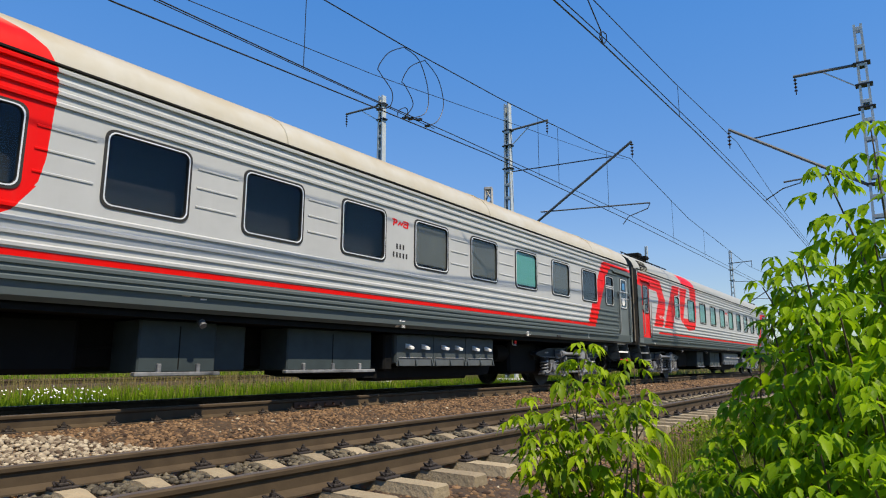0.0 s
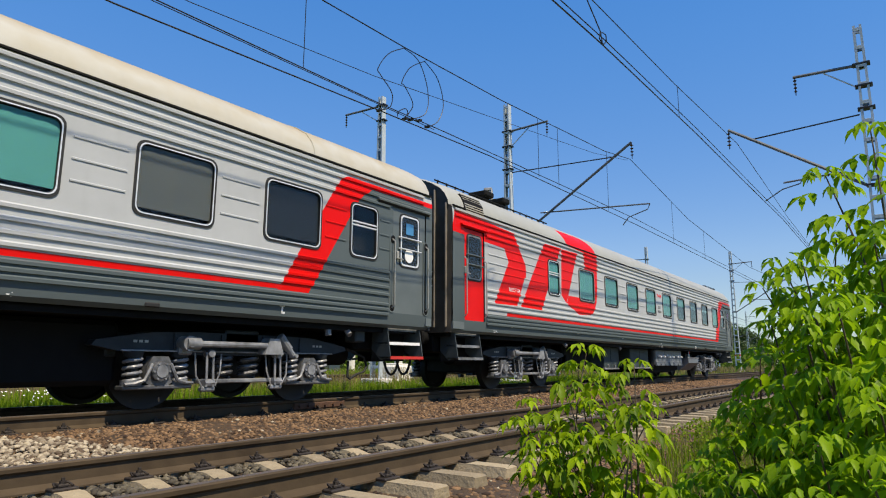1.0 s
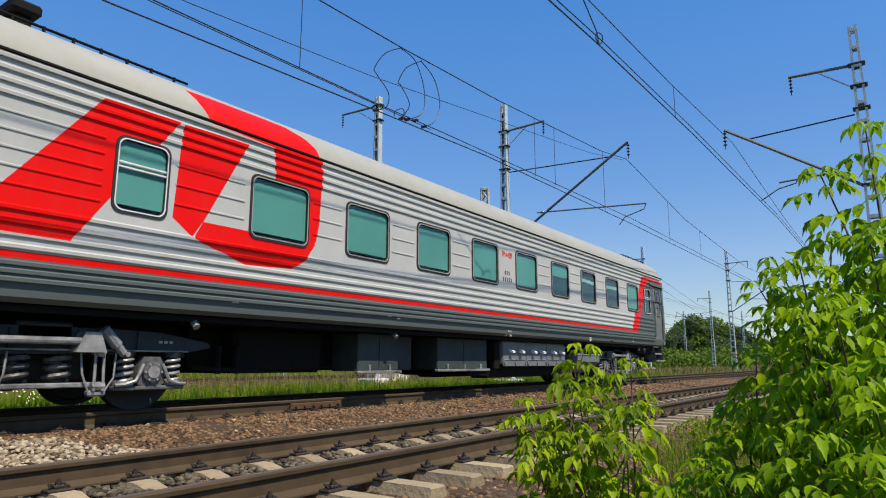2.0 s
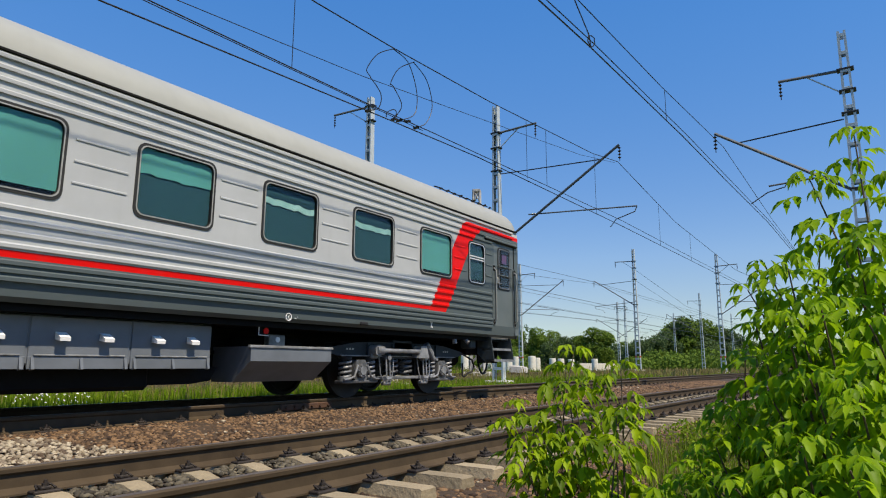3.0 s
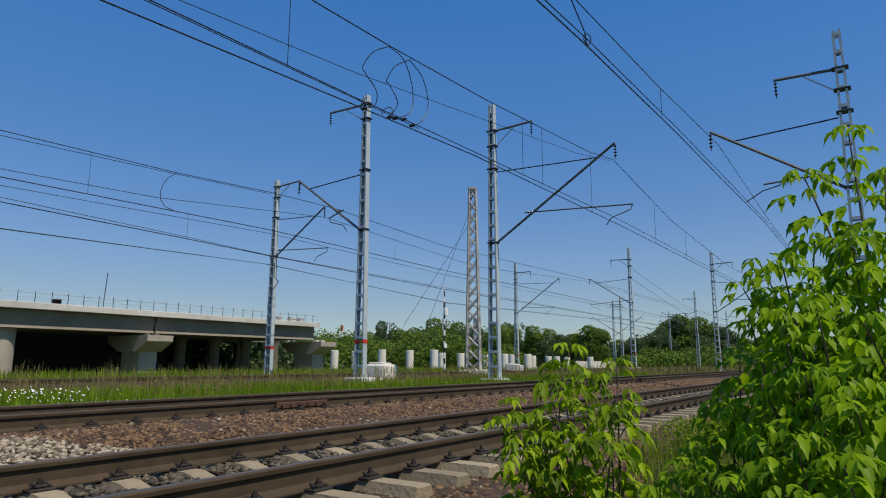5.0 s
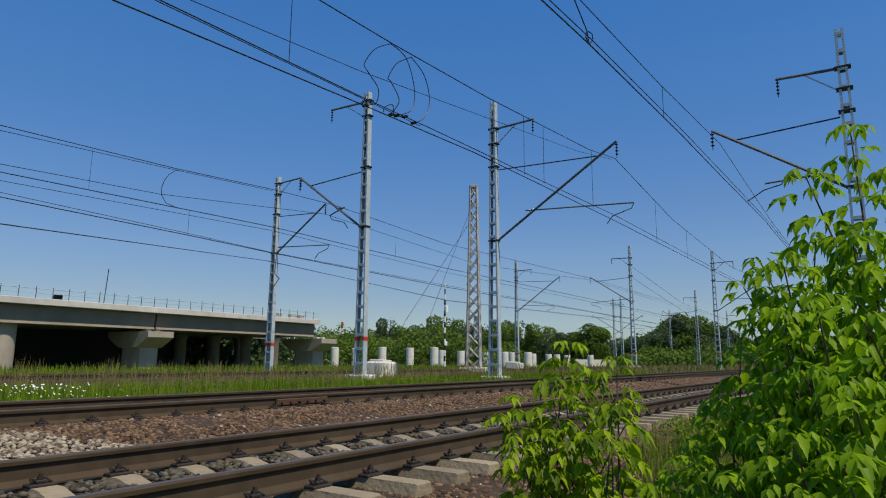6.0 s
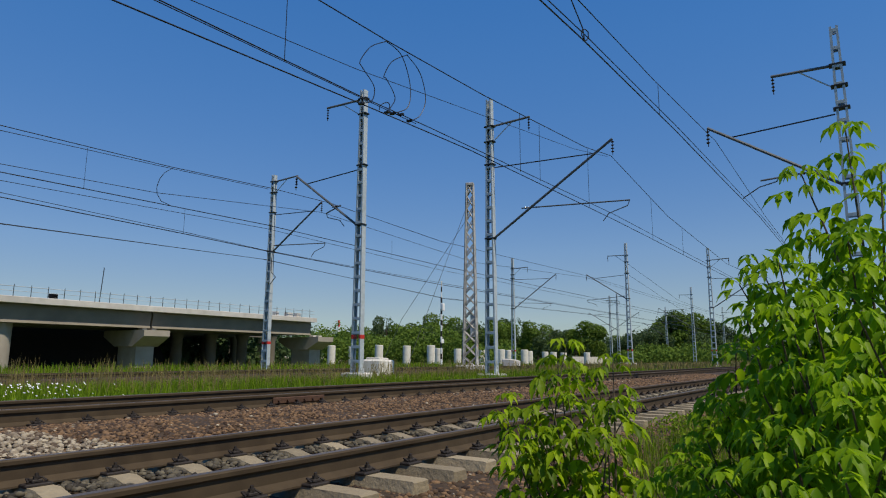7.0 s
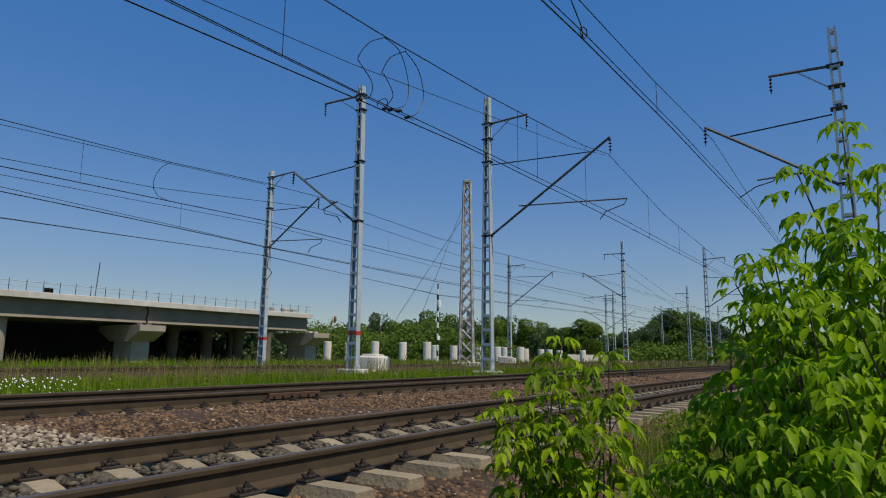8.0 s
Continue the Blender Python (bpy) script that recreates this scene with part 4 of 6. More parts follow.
        # louvred intake over the entrance door
        gr = part("louvre_grille", Build().prism([(-1.56, 3.58), (-1.53, 3.80), (-1.42, 3.98), (-1.33, 3.96), (-1.45, 3.60)], -11.85, -11.12, "x"), UNDER, roof, "dark louvred air intake")
        for i in range(8):
            t = i / 7
            y, z = -(1.565 - 0.15 * t ** 1.6), 3.60 + 0.37 * t
            part("slat", Build().box(-11.83, -11.14, y - 0.012, y + 0.012, z - 0.009, z + 0.009), CREAM, gr)
        bellow = Build()
        for i in range(9):
            x = 9.9 + 0.26 * i
            bellow.tube([(x, -0.95, 4.23), (x + 0.03, -0.95, 4.29), (x + 0.10, -0.95, 4.29 + 0.02 * (i % 2))], 0.02, 5)
        part("roof_cable", bellow.tube([(9.7 + 0.2 * i, -0.95, 4.275 + 0.014 * (i % 2)) for i in range(12)], 0.014, 5), UNDER, roof)
    # ends, gangways, buffers, coupler
    for e in (-1, 1):
        x = e * 12.27
        out = [(-1.50, 1.15)] + [(-1.53, 3.6)] + [(y * 0.955, 3.655 + (z - 3.655) * 0.955) for y, z in rp] + [(1.53, 3.6), (1.50, 1.15)]
        end = part("end_wall", Build().prism(out, x - e * 0.04, x, "x"), ENDBROWN, coach, "sooty brown end wall")
        for y in (-1.40, -1.12, -0.90, 0.90, 1.12, 1.40):
            part("end_rib", Build().cbox(min(x, x + e * 0.05), max(x, x + e * 0.05), y - 0.018, y + 0.018, 1.25, 4.0 if abs(y) < 1.3 else 3.7, 0.008), RIBDUST, end)
        g = Build()
        for i in range(5):
            k = x + e * (0.05 + 0.09 * i)
            w_ = 0.60 + 0.04 * (i % 2)
            o = rounded(-w_, w_, 1.15, 3.55 + 0.04 * (i % 2), 0.25, 3)
            inn = rounded(-w_ + 0.12, w_ - 0.12, 1.27, 3.43, 0.18, 3)
            n_ = len(o)
            vv = [(k + d, y, z) for d in (0, e * 0.075) for q in (o, inn) for y, z in q]
            ff = []
            for a in range(n_):
                c = (a + 1) % n_
                ff += [(a, c, n_ + c, n_ + a), (2 * n_ + a, 3 * n_ + a, 3 * n_ + c, 2 * n_ + c), (a, 2 * n_ + a, 2 * n_ + c, c), (n_ + a, n_ + c, 3 * n_ + c, 3 * n_ + a)]
            g.add(vv, ff)
        part("gangway", g, BLACK, coach, "black rubber gangway bellows")
        part("gangway_door", Build().cbox(min(x, x + e * 0.03), max(x, x + e * 0.03), -0.48, 0.48, 1.3, 3.4, 0.01), DARKPAINT, coach)
        # Black mass that also stands in for shade under the vestibule.
        part("headstock", Build().cbox(min(x - e * 1.5, x - e * 0.05), max(x - e * 1.5, x - e * 0.05), -1.05, 1.05, 0.78, 1.12, 0.03), UNDER, coach, "black headstock beam")
        part("brake_cylinder", Build().tube([(x - e * 1.95, -0.55, 0.72), (x - e * 1.3, -0.55, 0.72)], 0.19, 12), UNDER, coach)
        for i in range(5):
            part("end_marking", Build().box(min(x + e * 0.001, x + e * 0.004), max(x + e * 0.001, x + e * 0.004), -1.06 + 0.015 * (i % 2), -0.97, 2.05 + 0.07 * i, 2.08 + 0.07 * i), WHITE, end)
        for y in (-0.88, 0.88):
            part("buffer", Build().tube([(x, y, 1.06), (x + e * 0.28, y, 1.06), (x + e * 0.30, y, 1.06), (x + e * 0.36, y, 1.06)], [0.12, 0.12, 0.24, 0.25], 14), UNDER, coach)
        part("coupler", Build().cbox(min(x - e * 0.2, x + e * 0.42), max(x - e * 0.2, x + e * 0.42), -0.14, 0.14, 0.92, 1.16, 0.03), UNDER, coach)
        part("brake_hose", Build().tube([(x + e * (0.14 - 0.24 * math.cos(q * math.pi / 10)), -0.48, 0.92 - 0.10 * q / 10 - 0.52 * math.sin(q * math.pi / 10)) for q in range(11)], 0.024, 8), BLACK, coach)
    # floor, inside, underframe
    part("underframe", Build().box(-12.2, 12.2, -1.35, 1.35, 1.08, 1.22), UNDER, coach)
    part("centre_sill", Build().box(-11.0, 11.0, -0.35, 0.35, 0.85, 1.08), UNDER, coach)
    # Added core that turns the gaps between the boxes shade-black.
    part("gap_shade_core", Build().box(-6.4, 6.4, -0.48, 0.48, 0.50, 1.07), UNDER, coach)
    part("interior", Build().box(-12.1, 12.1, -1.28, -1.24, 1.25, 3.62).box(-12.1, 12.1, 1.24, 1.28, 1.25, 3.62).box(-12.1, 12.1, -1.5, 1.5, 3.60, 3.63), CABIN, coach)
    for x0, x1, z0, lights in ((-3.66, -2.60, 0.39, 0), (-1.39, 0.45, 0.40, 0), (1.0, 4.30, 0.50, 6)):
        for s in (-1, 1):
            yb = 1.20 if lights else 1.13
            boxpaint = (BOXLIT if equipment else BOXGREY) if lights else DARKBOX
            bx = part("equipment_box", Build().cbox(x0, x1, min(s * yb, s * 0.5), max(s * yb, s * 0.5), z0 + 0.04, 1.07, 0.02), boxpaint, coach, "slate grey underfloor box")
            if not lights:
                part("box_rail", Build().cbox(x0 - 0.05, x1 + 0.05, min(s * (yb - 0.04), s * (yb + 0.05)), max(s * (yb - 0.04), s * (yb + 0.05)), z0, z0 + 0.05, 0.01), BOGIELIT, bx)
            lo = lambda d0, d1: (min(s * (yb + d0), s * (yb + d1)), max(s * (yb + d0), s * (yb + d1)))
            if lights:
                # The tray's black stands for the shade below the boxes.
                part("tray", Build().cbox(0.68, 3.62, min(s * 0.98, s * 0.5), max(s * 0.98, s * 0.5), 0.24, 0.54, 0.05), UNDER, coach, "underfloor tray blackened as shade")
                tap = part("valve_frame", Build().cbox(4.98, 5.16, min(s * 1.24, s * 1.30), max(s * 1.24, s * 1.30), 0.95, 1.08, 0.01), UNDER, coach)
                part("valve_handle", Build().tube([(5.10, s * 1.31, 1.02), (5.10, s * 1.33, 1.02)], 0.045, 10), REDPAINT, tap, "red round valve handle")
                part("valve_rim", Build().tube([(4.98, s * 1.31, 1.07), (4.98, s * 1.31, 0.96), (5.16, s * 1.31, 0.955)], 0.008, 6), WHITE, tap)
                for q in range(3):
                    xa, xb = x0 + (x1 - x0) * q / 3 + 0.012, x0 + (x1 - x0) * (q + 1) / 3 - 0.012
                    panel = part("box_panel", Build().cbox(xa, xb, *lo(-0.01, 0.015), 0.51, 1.05, 0.006), boxpaint, coach, "slate grey battery box panel")
                    part("ledge", Build().cbox(xa + 0.05, xb - 0.05, *lo(0.01, 0.035), 0.635, 0.655, 0.006), BOGIELIT, panel)
                    part("foot_plate", Build().cbox(xa, xb, *lo(0.01, 0.02), 0.50, 0.63, 0.003), BOXLIT if equipment else FOOTLIT, panel)
                    for t in (0.28, 0.72):
                        xm = xa + (xb - xa) * t
                        part("vent_hood", Build().prism([(s * (yb + 0.01), 0.895), (s * (yb + 0.01), 0.815), (s * (yb + 0.13), 0.795), (s * (yb + 0.135), 0.835)], xm - 0.055, xm + 0.055, "x"), WHITE, panel, "white vent hood")
                    for t in (0.04, 0.5, 0.96):
                        xm = xa + (xb - xa) * t
                        part("latch", Build().prism([(s * (yb + 0.015), 0.62), (s * (yb + 0.03), 0.62), (s * (yb + 0.065), 0.50), (s * (yb + 0.015), 0.49)], xm - 0.016, xm + 0.016, "x"), boxpaint, panel)
            else:
                k = max(2, int((x1 - x0) / 0.5))
                for i in range(k):
                    x = x0 + (x1 - x0) * (i + 0.5) / k
                    part("latch", Build().cbox(x - 0.025, x + 0.025, *lo(-0.01, 0.04), z0 + 0.02, z0 + 0.15, 0.008), BOGIELIT, bx)
                part("hinge_line", Build().cbox((x0 + x1) / 2 - 0.008, (x0 + x1) / 2 + 0.008, *lo(0.0, 0.006), z0 + 0.08, 1.0, 0.002), UNDER, bx)
    for s in (-1, 1):
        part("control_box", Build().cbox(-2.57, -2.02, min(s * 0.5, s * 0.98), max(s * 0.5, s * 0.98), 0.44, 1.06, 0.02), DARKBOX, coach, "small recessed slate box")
    # Added block where only dark shade shows under the floor.
    part("shade_block", Build().cbox(-5.9, -4.2, -0.85, 0.85, 0.42, 1.07, 0.06), UNDER, coach, "added black block standing in for underfloor shade")
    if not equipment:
        # One black block for the rigging and the shade around it.
        part("brake_rigging", Build().cbox(5.5, 6.9, -0.92, 0.92, 0.30, 1.05, 0.06), UNDER, coach, "brake rigging massed as one shade-black block")
    if equipment:
        for s in (-1, 1):
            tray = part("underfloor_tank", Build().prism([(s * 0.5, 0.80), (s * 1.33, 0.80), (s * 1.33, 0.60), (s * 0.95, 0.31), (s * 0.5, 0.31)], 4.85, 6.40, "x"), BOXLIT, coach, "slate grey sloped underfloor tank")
            part("tank_rim", Build().cbox(4.82, 6.43, min(s * 1.29, s * 1.35), max(s * 1.29, s * 1.35), 0.78, 0.82, 0.008), BOGIELIT, tray)
            part("lamp_housing", Build().cbox(5.25, 5.55, min(s * 1.10, s * 1.22), max(s * 1.10, s * 1.22), 0.80, 0.98, 0.012), BOGIELIT, tray)
            part("lens", Build().tube([(5.40, s * 1.21, 0.91), (5.40, s * 1.235, 0.91)], 0.04, 10), WHITE, tray, "white round lens")
    for x in (-6.9, -3.0, 10.3):
        for s in (-1, 1):
            part("sill_bracket", Build().tube([(x, s * 1.33, 1.08), (x, s * 1.41, 1.00)], 0.045, 8), BOGIELIT, coach)
    part("cable_loop", Build().tube([(10.62, -1.02, 0.80), (10.80, -1.03, 0.74), (11.02, -1.05, 0.66), (11.10, -1.05, 0.52), (11.02, -1.05, 0.42), (10.86, -1.04, 0.38), (10.72, -1.03, 0.31), (10.66, -1.03, 0.34), (10.68, -1.02, 0.60)], 0.020, 7), BLACK, coach, "black hanging hose loop")
    part("sand_box", Build().cbox(10.55, 10.78, -1.30, -1.05, 0.90, 1.10, 0.02), BOXGREY, coach)
    part("drain_pipe", Build().tube([(9.9, -1.32, 1.10), (9.9, -1.34, 0.98)], 0.05, 8), BOGIELIT, coach)
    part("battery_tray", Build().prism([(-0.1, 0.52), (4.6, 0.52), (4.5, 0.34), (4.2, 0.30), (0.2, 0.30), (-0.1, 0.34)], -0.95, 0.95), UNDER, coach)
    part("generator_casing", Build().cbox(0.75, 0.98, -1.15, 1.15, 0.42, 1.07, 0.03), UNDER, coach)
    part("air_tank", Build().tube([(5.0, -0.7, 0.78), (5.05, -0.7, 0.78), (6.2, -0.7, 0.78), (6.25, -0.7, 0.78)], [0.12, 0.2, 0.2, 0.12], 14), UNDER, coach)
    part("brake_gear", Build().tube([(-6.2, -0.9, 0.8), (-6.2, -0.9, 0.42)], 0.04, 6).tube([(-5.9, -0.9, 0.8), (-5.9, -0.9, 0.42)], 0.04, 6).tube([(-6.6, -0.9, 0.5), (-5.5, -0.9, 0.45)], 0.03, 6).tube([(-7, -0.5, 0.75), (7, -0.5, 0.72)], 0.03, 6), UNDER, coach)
    if reddoor:
        writing("МЕСТ-54", coach, -10.15, 2.12, 0.12, -1)
    for xb in (-8.5, 8.5):
        bogie_part(coach, xb, stash)
    return coach, stash


# The first blind is a near-black sheet standing for the unlit inside.
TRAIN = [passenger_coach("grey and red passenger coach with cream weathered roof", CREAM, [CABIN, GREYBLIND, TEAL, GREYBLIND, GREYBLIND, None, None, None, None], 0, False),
         passenger_coach("grey and red passenger coach with teal blinds at the train's tail", ROOFGREY, [TEAL, ("cloth", CLOTH), ("cloth", CLOTH), ("half", TEAL), TEAL, TEAL, TEAL, TEAL, TEAL], 1, True)]


# ---- overhead line ----
def insulator(b, p, n=4, step=0.11, r=0.06, d=(0, 0, -1)):
    p, d = Vector(p), Vector(d)
    b.tube([p, p + d * (n + 1) * step], 0.016, 6)
    for i in range(n):
        q = p + d * (i + 0.6) * step
        b.tube([q, q + d * 0.035, q + d * 0.07], [0.025, r, 0.03], 10)
    return b


BATTEN = Build().cbox(-0.012, 0.012, -0.5, 0.5, -0.06, 0.06, 0.004).mesh("batten", MASTGREY)


def catenary_mast(x, y, top, side, label, arms=True, wide=0.56, bracket=(6.1, 9.7, 5.9), toparm=2.1, reg=(7.0, 4.4, 1.1), red=True, foot=True, armdrop=1.35, outward=False):
    """A battened steel mast. side: the way, along y, in which its brackets reach. bracket: heights of foot and tip, and reach."""
    z0 = height(y) - 0.1
    m = thing("catenary_mast", label, "catenary mast", "masts of the overhead line", pose(x, y, 0))
    wt = 0.26
    for s in (-1, 1):
        v = []
        for z, w in ((z0, wide), (top, wt)):
            v += [(px, s * (w / 2 - d), z) for px, d in ((-0.132, 0), (0.132, 0), (0.132, 0.075), (0.088, 0.075), (0.088, 0.012), (-0.088, 0.012), (-0.088, 0.075), (-0.132, 0.075))]
        b = Build().add(v, [(i, (i + 1) % 8, (i + 1) % 8 + 8, i + 8) for i in range(8)] + [tuple(range(8, 16))])
        part("channel_post", b, MASTGREY, m)
    n = int((top - z0 - 0.4) / 0.62)
    for i in range(n + 1):
        z = z0 + 0.35 + (top - z0 - 0.5) * i / n
        w = wide + (wt - wide) * (z - z0) / (top - z0)
        for dx in (-0.122, 0.122):
            o = part("batten", BATTEN, None, m, m=pose(dx, 0, z))
            o.scale = (1, w, 1)
    if red:
        w = wide + (wt - wide) * (1.45 - z0) / (top - z0)
        for s in (-1, 1):
            part("red_band", Build().box(-0.14, 0.14, min(s * (w / 2 - 0.09), s * (w / 2 + 0.01)), max(s * (w / 2 - 0.09), s * (w / 2 + 0.01)), 1.38, 1.55), REDMARK, m, "red painted band")
    if foot:
        part("foundation", Build().cbox(-0.45, 0.45, -0.55, 0.55, z0 - 0.4, z0 + 0.48, 0.05), PALECON, m, "pale concrete foundation block")
    if not arms:
        return m
    s = side
    zf, zt, reach = bracket
    y0 = s * 0.2
    br = part("bracket", Build().tube([(0, y0, zf), (0, s * reach, zt)], 0.055, 6), BRACKET, m, "long inclined bracket tube")
    part("tie_rod", Build().tube([(0, y0, zt - 0.32), (0, s * (reach - 0.75), zt - 0.50)], 0.028, 5), WIRE, m)
    for z in (zf, zt - 0.15, top - armdrop, top - armdrop - 0.75):
        part("clamp", Build().cbox(-0.15, 0.15, -0.245, 0.245, z - 0.035, z + 0.035, 0.012), WIRE, m, "dark steel clamp")
    part("insulator", insulator(Build(), (0, s * reach, zt - 0.02), 4, 0.14, 0.075), PORCELAIN, br, "dark insulator string")
    ta = part("feeder_arm", Build().tube([(0, y0, top - armdrop), (0, s * toparm, top - armdrop + 0.07)], 0.05, 6), BRACKET, m)
    part("arm_brace", Build().tube([(0, y0, top - armdrop - 0.75), (0, s * toparm * 0.55, top - armdrop - 0.01)], 0.025, 5), MASTGREY, m)
    part("insulator", insulator(Build(), (0, s * (toparm - 0.05), top - armdrop + 0.05), 4, 0.13, 0.06), PORCELAIN, ta, "dark insulator string")
    zr, length, drop = reg
    a0 = s * (reach - (zt - zr) / (zt - zf) * reach + 0.1) if zt > zr > zf else y0
    rise = 0.28 if not outward else 0.08
    rg = part("registration_arm", Build().tube([(0, a0, zr + rise), (0, a0 + s * length, zr)], 0.032, 6), BRACKET, m)
    part("insulator", insulator(Build(), (0, a0 + s * 0.1, zr + rise - 0.01), 3, 0.11, 0.06, (0, s, -0.05)), PORCELAIN, rg)
    e = a0 + s * length
    pts = [(0, e - s * 0.55, zr), (0, e - s * 0.5, zr - 0.10), (0, e + s * 0.05, zr - 0.22), (0, e + s * 0.6, zr - 0.55)] if outward else [(0, e, zr), (0, e - s * 0.1, zr - 0.22), (0, e - s * 0.9, zr - 0.45), (0, e - s * 1.15, zr - 0.75)]
    part("steady_arm", Build().tube(pts, 0.022, 5), BRACKET, rg)
    return m


catenary_mast(25.3, 14.3, 12.75, -1, "grey battened steel mast with long bracket and concrete foot", bracket=(6.0, 9.68, 5.9), reg=(6.95, 4.9, 1.1), red=False)
catenary_mast(21.5, 18.9, 12.95, 1, "tall grey battened steel mast with a red band", bracket=(6.5, 9.45, 4.3), reg=(7.3, 0.9, 0.6), toparm=2.35, armdrop=0.42)
catenary_mast(27.9, 32.2, 12.5, -1, "grey steel mast with hanging cable and brackets", bracket=(7.35, 10.1, 4.45), reg=(7.45, 4.6, 0.8), toparm=2.2, foot=False, armdrop=0.45)
catenary_mast(24.0, 0.2, 11.65, 1, "grey battened steel mast rising behind the bush", bracket=(6.2, 8.92, 4.2), reg=(6.68, 1.75, 0.6), toparm=2.0, outward=True)
catenary_mast(73.5, 14.3, 12.55, -1, "distant grey steel mast with bracket beside the far track", bracket=(6.0, 9.5, 5.6))
catenary_mast(68.6, 21.8, 13.1, 1, "distant tall grey steel mast with anchor wires", bracket=(7.0, 9.9, 4.6))
catenary_mast(70.4, 36.7, 12.9, -1, "distant grey steel mast with long bracket", bracket=(6.6, 10.5, 5.8), foot=False)
for mx, my, mt, sd in ((124, 41.6, 13.3, 1), (119, 26.4, 13.2, 1), (166.4, 43.4, 13.5, 1), (174, 31.3, 13.5, -1), (122, 14.3, 12.6, -1), (220, 30, 13.2, 1), (215, 45, 13.2, -1), (73.0, 0.2, 11.8, 1), (128, 44.5, 13.3, -1)):
    catenary_mast(mx, my, mt, sd, "far grey steel mast along the line", foot=False, red=False)


def wire(name, pts, r=0.012, label="dark overhead wire", cat="wire"):
    """A wire through the points, with a light sag drawn by short steps."""
    b = Build()
    b.tube(pts, r, 5)
    return tagged(part(name, b, WIRE), label, cat, "wires of the overhead line")


def span(y, pts, n=6, sag=0.0):
    out = []
    for (xa, za), (xb, zb) in zip(pts, pts[1:]):
        for i in range(n):
            t = i / n
            out.append((xa + (xb - xa) * t, y, za + (zb - za) * t - sag * 4 * t * (1 - t)))
    return out + [(pts[-1][0], y, pts[-1][1])]


wire("contact_wire", span(YF, [(-30, 5.0), (4, 5.50), (9.5, 5.80), (14, 6.02), (25.3, 6.22), (50, 6.45), (73.5, 6.6), (200, 6.6)], 2), 0.014, "contact wire above the far track")
wire("contact_wire", span(YF - 0.05, [(-30, 5.6), (4.6, 5.82), (9.5, 5.93), (12, 6.03), (25.3, 6.42), (50, 6.6), (73.5, 6.9), (200, 6.9)], 2), 0.012, "second contact wire above the far track")
wire("contact_wire", span(YF + 0.06, [(-30, 5.62), (4.6, 5.85), (9.5, 5.97), (11.6, 6.02)], 2), 0.009, "contact wire end clipped to its neighbour")
wire("messenger_wire", span(YF, [(-30, 8.1), (0, 7.45), (7.9, 7.49), (10.4, 7.58), (14.7, 7.83), (22.4, 8.5), (25.3, 8.95), (34, 8.0), (50, 7.45), (64, 8.0), (73.5, 8.9), (100, 7.7), (122, 8.9), (200, 8.4)], 2), 0.014, "messenger wire hung from the bracket insulators")
wire("messenger_wire", span(YF + 0.1, [(-30, 6.9), (0, 5.9), (5.2, 6.15), (9.5, 6.58), (14.7, 7.28), (21.5, 8.2), (25.2, 8.9)], 2), 0.008, "thin auxiliary wire above the far track")
wire("contact_wire", span(YN, [(-20, 5.6), (8.8, 6.45), (11, 6.60), (18, 6.92), (24, 7.1), (34, 7.45), (73, 7.6), (200, 7.4)], 2), 0.015, "contact wire above the near track")
wire("contact_wire", span(YN - 0.08, [(-20, 5.62), (8.8, 6.48), (11, 6.64), (18, 6.98), (24, 7.18), (34, 7.5), (73, 7.7), (200, 7.5)], 2), 0.011, "second contact wire above the near track")
wire("messenger_wire", span(YN, [(-20, 7.2), (10.5, 7.32), (16, 7.67), (23.9, 8.35), (36, 7.9), (50, 7.8), (73, 8.7), (200, 8.3)], 2), 0.011, "messenger wire above the near track")
for y, pts, r in ((27.0, [(-10, 9.1), (9.8, 9.25), (17.2, 9.45), (23, 9.78), (27.9, 9.9), (40, 9.4), (70, 10.0), (200, 9.6)], 0.013), (27.0, [(-10, 8.9), (9.8, 9.05), (17.2, 9.38), (23, 9.7)], 0.010),
                  (27.05, [(-10, 7.7), (9.9, 7.77), (16.4, 8.05), (27.2, 9.2), (45, 8.4), (70, 9.8), (200, 9)], 0.010), (27.0, [(-10, 7.4), (10, 7.45), (23, 7.68), (40, 7.5), (70, 7.6), (200, 7.6)], 0.015),
                  (27.1, [(-10, 7.1), (10, 7.15), (23, 7.5), (40, 7.2), (70, 7.3), (200, 7.3)], 0.009), (27.0, [(-10, 6.5), (10, 6.5), (18, 6.37), (23, 6.25), (40, 6.05), (70, 6.1), (200, 6.1)], 0.015), (27.1, [(-10, 6.75), (10, 6.7), (18, 6.48), (23, 6.3), (40, 6.2), (200, 6.2)], 0.009),
                  (30.5, [(-10, 5.9), (11, 6.1), (26, 6.45), (46, 5.6), (79, 6.2), (200, 5.8)], 0.011), (30.8, [(-10, 6.0), (11, 6.18), (26, 6.5), (46, 5.7), (79, 6.3), (200, 5.9)], 0.009)):
    wire("feeder_wire", span(y, pts, 2), r * 1.45, "overhead wire above the farther track")
